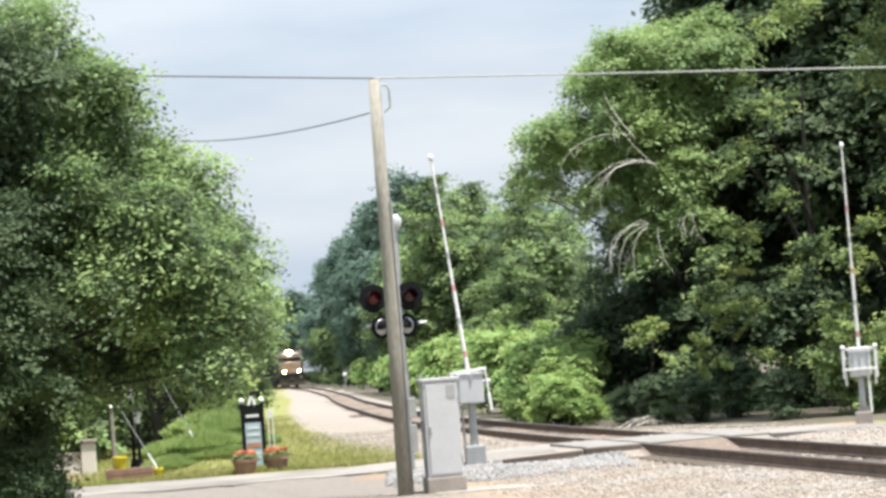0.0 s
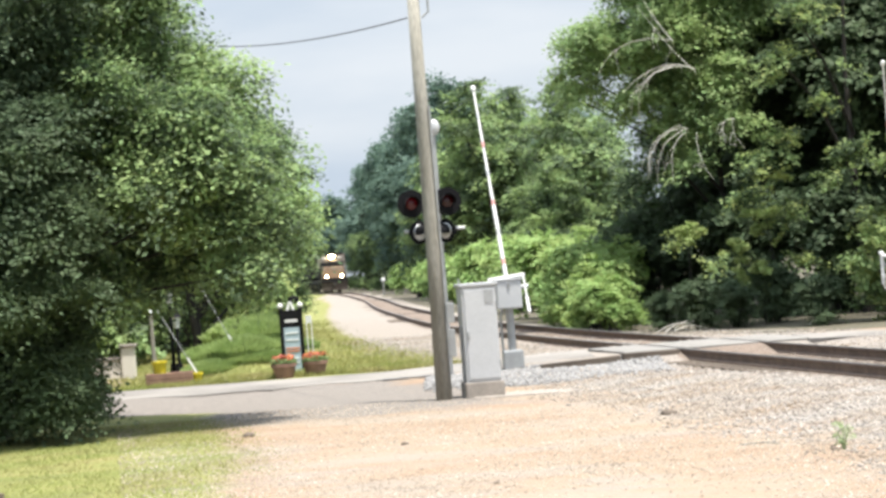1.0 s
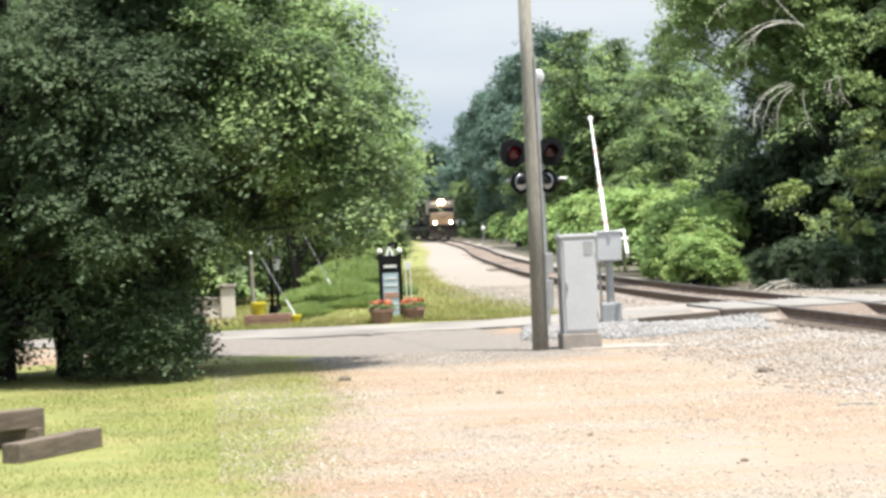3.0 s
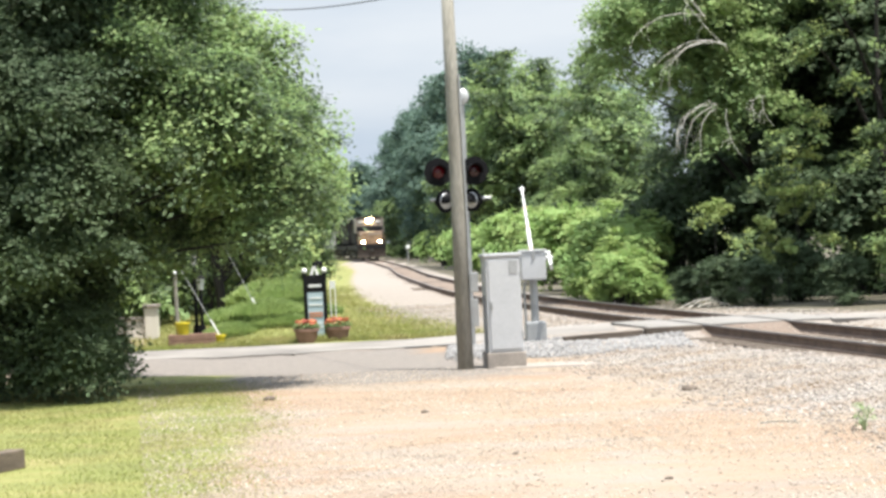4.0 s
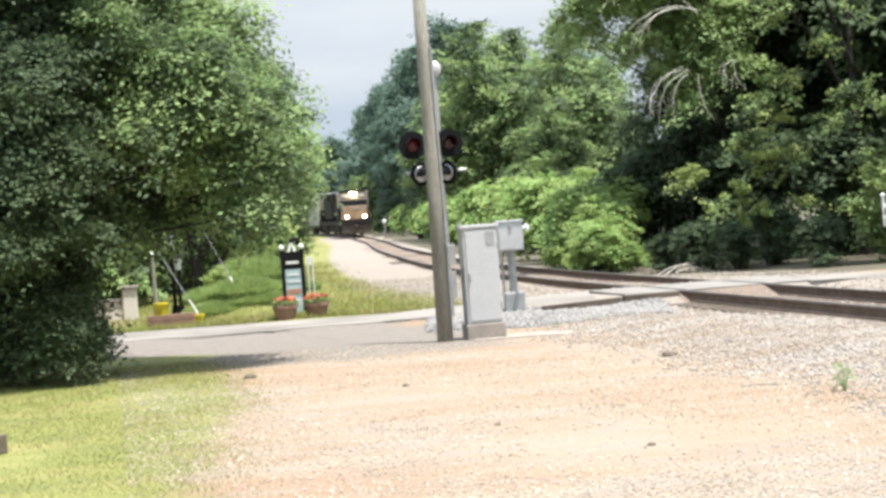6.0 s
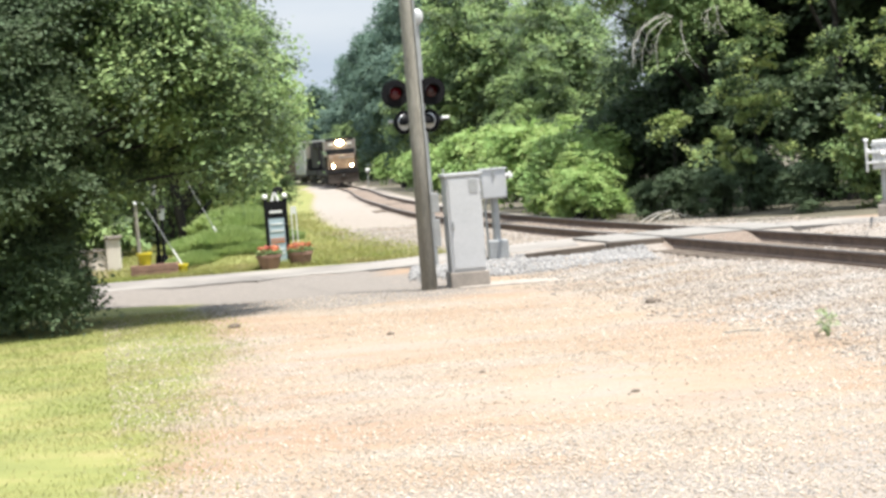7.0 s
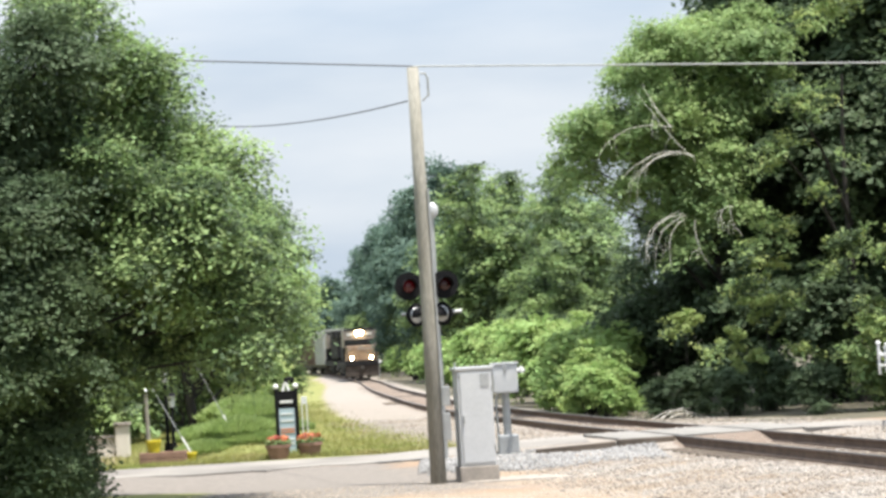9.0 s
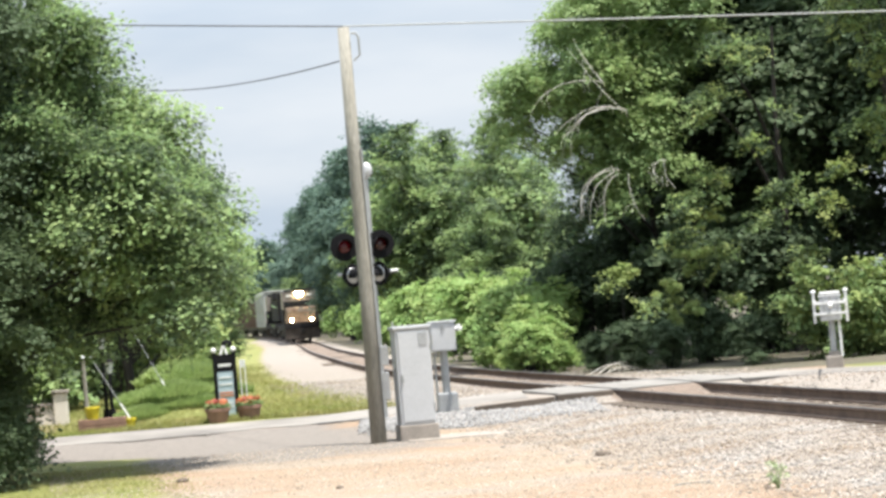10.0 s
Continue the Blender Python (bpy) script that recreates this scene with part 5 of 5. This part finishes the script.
def build_locomotive():
    """Its front looks along its own -y, its rails lie at z = 0."""
    loco = thing("locomotive", Matrix.Identity(4), "freight locomotive with lit headlight and ditch lights coming down the track", "locomotive")
    part("frame", box(bmesh.new(), (2.9, 20.5, 0.5), (0, 11.0, 1.25), 0.04), LOCO_BLACK, loco)
    part("pilot", box(bmesh.new(), (2.9, 0.25, 0.95), (0, 0.55, 0.72), 0.04), LOCO_PILOT, loco, "dusty dark snowplough pilot")
    part("platform", box(bmesh.new(), (2.95, 0.9, 0.5), (0, 0.75, 1.4), 0.03), LOCO_BLACK, loco)
    nose = part("nose", box(bmesh.new(), (2.5, 1.7, 1.45), (0, 2.0, 2.2), 0.12), LOCO_NOSE, loco, "low tan nose with the headlights' glow in its colour")
    part("nose_door", box(bmesh.new(), (0.6, 0.04, 1.2), (-0.6, 1.14, 2.15), 0.02), LOCO_NOSE, nose)
    part("nose_stripe", box(bmesh.new(), (2.3, 0.03, 0.16), (0, 1.14, 2.62), 0.008), LOCO_CAB, nose, "pale stripe across the nose")
    part("emblem", cyl(bmesh.new(), 0.2, 0.2, (0, 1.15, 2.75), (0, 1.12, 2.75), 16), LOCO_CAB, nose, "plain pale emblem")
    cab = part("cab", box(bmesh.new(), (2.95, 2.8, 1.55), (0, 4.1, 3.55), 0.10), LOCO_CAB, loco, "pale cab front")
    part("cab_side", box(bmesh.new(), (2.97, 2.7, 1.3), (0, 4.15, 2.2), 0.05), LOCO_BLACK, loco)
    part("roof", box(bmesh.new(), (2.6, 2.9, 0.2), (0, 4.1, 4.38), 0.08), LOCO_BLACK, cab)
    part("window_band", box(bmesh.new(), (2.7, 0.04, 0.52), (0, 2.70, 3.24), 0.02), LOCO_BLACK, cab, "dark band round the windscreens")
    for x in (-0.95, -0.33, 0.33, 0.95):
        part("windscreen", box(bmesh.new(), (0.52, 0.05, 0.40), (x, 2.67, 3.26), 0.03), LOCO_GLASS, cab, "dark windscreen pane")
    part("number_board", box(bmesh.new(), (0.5, 0.06, 0.2), (-0.85, 2.68, 3.95), 0.01), GLASS_WHITE, cab, "pale number board")
    part("number_board", box(bmesh.new(), (0.5, 0.06, 0.2), (0.85, 2.68, 3.95), 0.01), GLASS_WHITE, cab, "pale number board")
    bm = bmesh.new()
    for x in (-0.13, 0.13):
        cyl(bm, 0.17, 0.17, (x, 2.70, 4.08), (x, 2.58, 4.08), 16)
    part("headlight", bm, HEADLIGHT, loco, "pair of bright warm headlights")
    for x in (-0.85, 0.85):
        part("ditch_light", cyl(bmesh.new(), 0.115, 0.115, (x, 0.32, 1.85), (x, 0.24, 1.85), 16), DITCH, loco, "lit round ditch light")
        for dx in (-0.5, 0.5):
            part("handrail", tube(bmesh.new(), [(x + dx * 1.1, 0.4, 1.6), (x + dx * 1.1, 0.4, 2.5)], 0.025, 1, 6), LOCO_NOSE, loco)
    part("coupler", box(bmesh.new(), (0.3, 0.7, 0.3), (0, 0.2, 0.95), 0.05), TRUCK_STEEL, loco)
    part("hood", box(bmesh.new(), (2.1, 13.5, 2.5), (0, 12.3, 2.95), 0.12), LOCO_BLACK, loco)
    part("radiator", box(bmesh.new(), (2.9, 3.6, 0.7), (0, 17.0, 4.1), 0.1), LOCO_BLACK, loco)
    part("fuel_tank", box(bmesh.new(), (2.4, 4.6, 0.8), (0, 11, 0.75), 0.15), LOCO_BLACK, loco)
    for c in (4.0, 18.0):
        part("truck_frame", box(bmesh.new(), (2.3, 4.6, 0.35), (0, c, 0.72), 0.06), TRUCK_STEEL, loco)
        for k in (-1.8, 0, 1.8):
            wheelset(loco, c + k)
    return loco


def build_freight_car(label, mat, length, height, ribs, name="freight_car"):
    car = thing(name, Matrix.Identity(4), label, "freight car", "cars of the freight train")
    part("body", box(bmesh.new(), (2.95, length - 1.2, height - 1.1), (0, length / 2, 1.1 + (height - 1.1) / 2), 0.06), mat, car)
    part("roof", box(bmesh.new(), (2.7, length - 1.0, 0.14), (0, length / 2, height + 0.05), 0.05), CAR_GREY if mat is CAR_GREY else mat, car)
    me = mesh_of("rib", box(bmesh.new(), (0.10, 0.16, height - 1.25), (0, 0, 1.15 + (height - 1.25) / 2), 0.015), mat)
    for s in (-1, 1):
        for k in range(ribs):
            ob = new("rib", me)
            ob.parent = car
            ob.location = (s * 1.5, 1.0 + k * (length - 2.0) / (ribs - 1), 0)
    part("underframe", box(bmesh.new(), (2.6, length - 0.6, 0.3), (0, length / 2, 0.95), 0.04), TRUCK_STEEL, car)
    for c in (2.0, length - 2.0):
        part("truck_frame", box(bmesh.new(), (2.2, 2.4, 0.3), (0, c, 0.55), 0.05), TRUCK_STEEL, car)
        for k in (-0.85, 0.85):
            wheelset(car, c + k, 0.42)
    return car


lead = build_locomotive()
second = copy_thing(lead, Matrix.Identity(4))
tagged(second, "dark second locomotive coupled backwards behind the first")
for child in list(second.children_recursive):
    if child.name.startswith(("headlight", "ditch_light")):
        child.data = child.data.copy()
        child.data.materials[0] = LOCO_GLASS
        tagged(child, "unlit lamp")
grey_car = build_freight_car("pale grey boxcar of the freight train", CAR_GREY, 17.0, 4.7, 9)
rust_car = build_freight_car("rust-brown ribbed hopper car of the freight train", CAR_RUST, 16.0, 4.3, 13)
TRAIN = [(lead, 0.0, 22.0), (second, 22.3, 22.0), (grey_car, 44.8, 17.0)]
gap = 62.5
TRAIN.append((rust_car, gap, 16.0))
for k in range(9):
    gap += 16.5 + 0.6
    if k in (3, 7):
        TRAIN.append((copy_thing(grey_car, Matrix.Identity(4)), gap, 17.0))
        gap += 1.0
    else:
        TRAIN.append((copy_thing(rust_car, Matrix.Identity(4)), gap, 16.0))


# ---- what moves ----
def front_y(t):
    """Where the locomotive's front stands on the line."""
    return 264.0 - 7.2 * t


NEAR_BOOM = [(0.0, 86), (0.5, 77), (1.0, 65), (1.5, 57), (2.0, 48), (2.5, 41), (3.0, 34), (3.8, 21.5), (4.1, 17), (4.5, 11.5), (4.8, 7.6), (5.0, 5), (5.5, 1), (6.0, 0), (8.0, 0), (10.0, 0)]
FAR_BOOM = NEAR_BOOM


def motions():
    for ob, back, length in TRAIN:
        rows = []
        for k in range(11):
            y = front_y(k) + back
            a, b = line_pose(y + 0.12 * length).translation, line_pose(y + 0.88 * length).translation
            d = b - a
            yaw = math.degrees(math.atan2(-d.x, d.y))
            m = pose(a.x - d.x / d.length * 0.12 * length, a.y - d.y / d.length * 0.12 * length, RAIL_Z + (a.z + b.z) / 2, 0, 0, yaw)
            if ob is second:
                m = m @ pose(0, length, 0, 0, 0, 180)
            rows.append((float(k), m))
        walk(ob, rows)
    for boom, table, lean, yaw in ((near_boom, NEAR_BOOM, -5.5, -4.7), (far_boom, FAR_BOOM, 0.0, 0.0)):
        walk(boom, [(t, pose(0, 0, 1.42, 0, lean, 0) @ pose(0, 0, 0, a, 0, yaw)) for t, a in table])


motions()
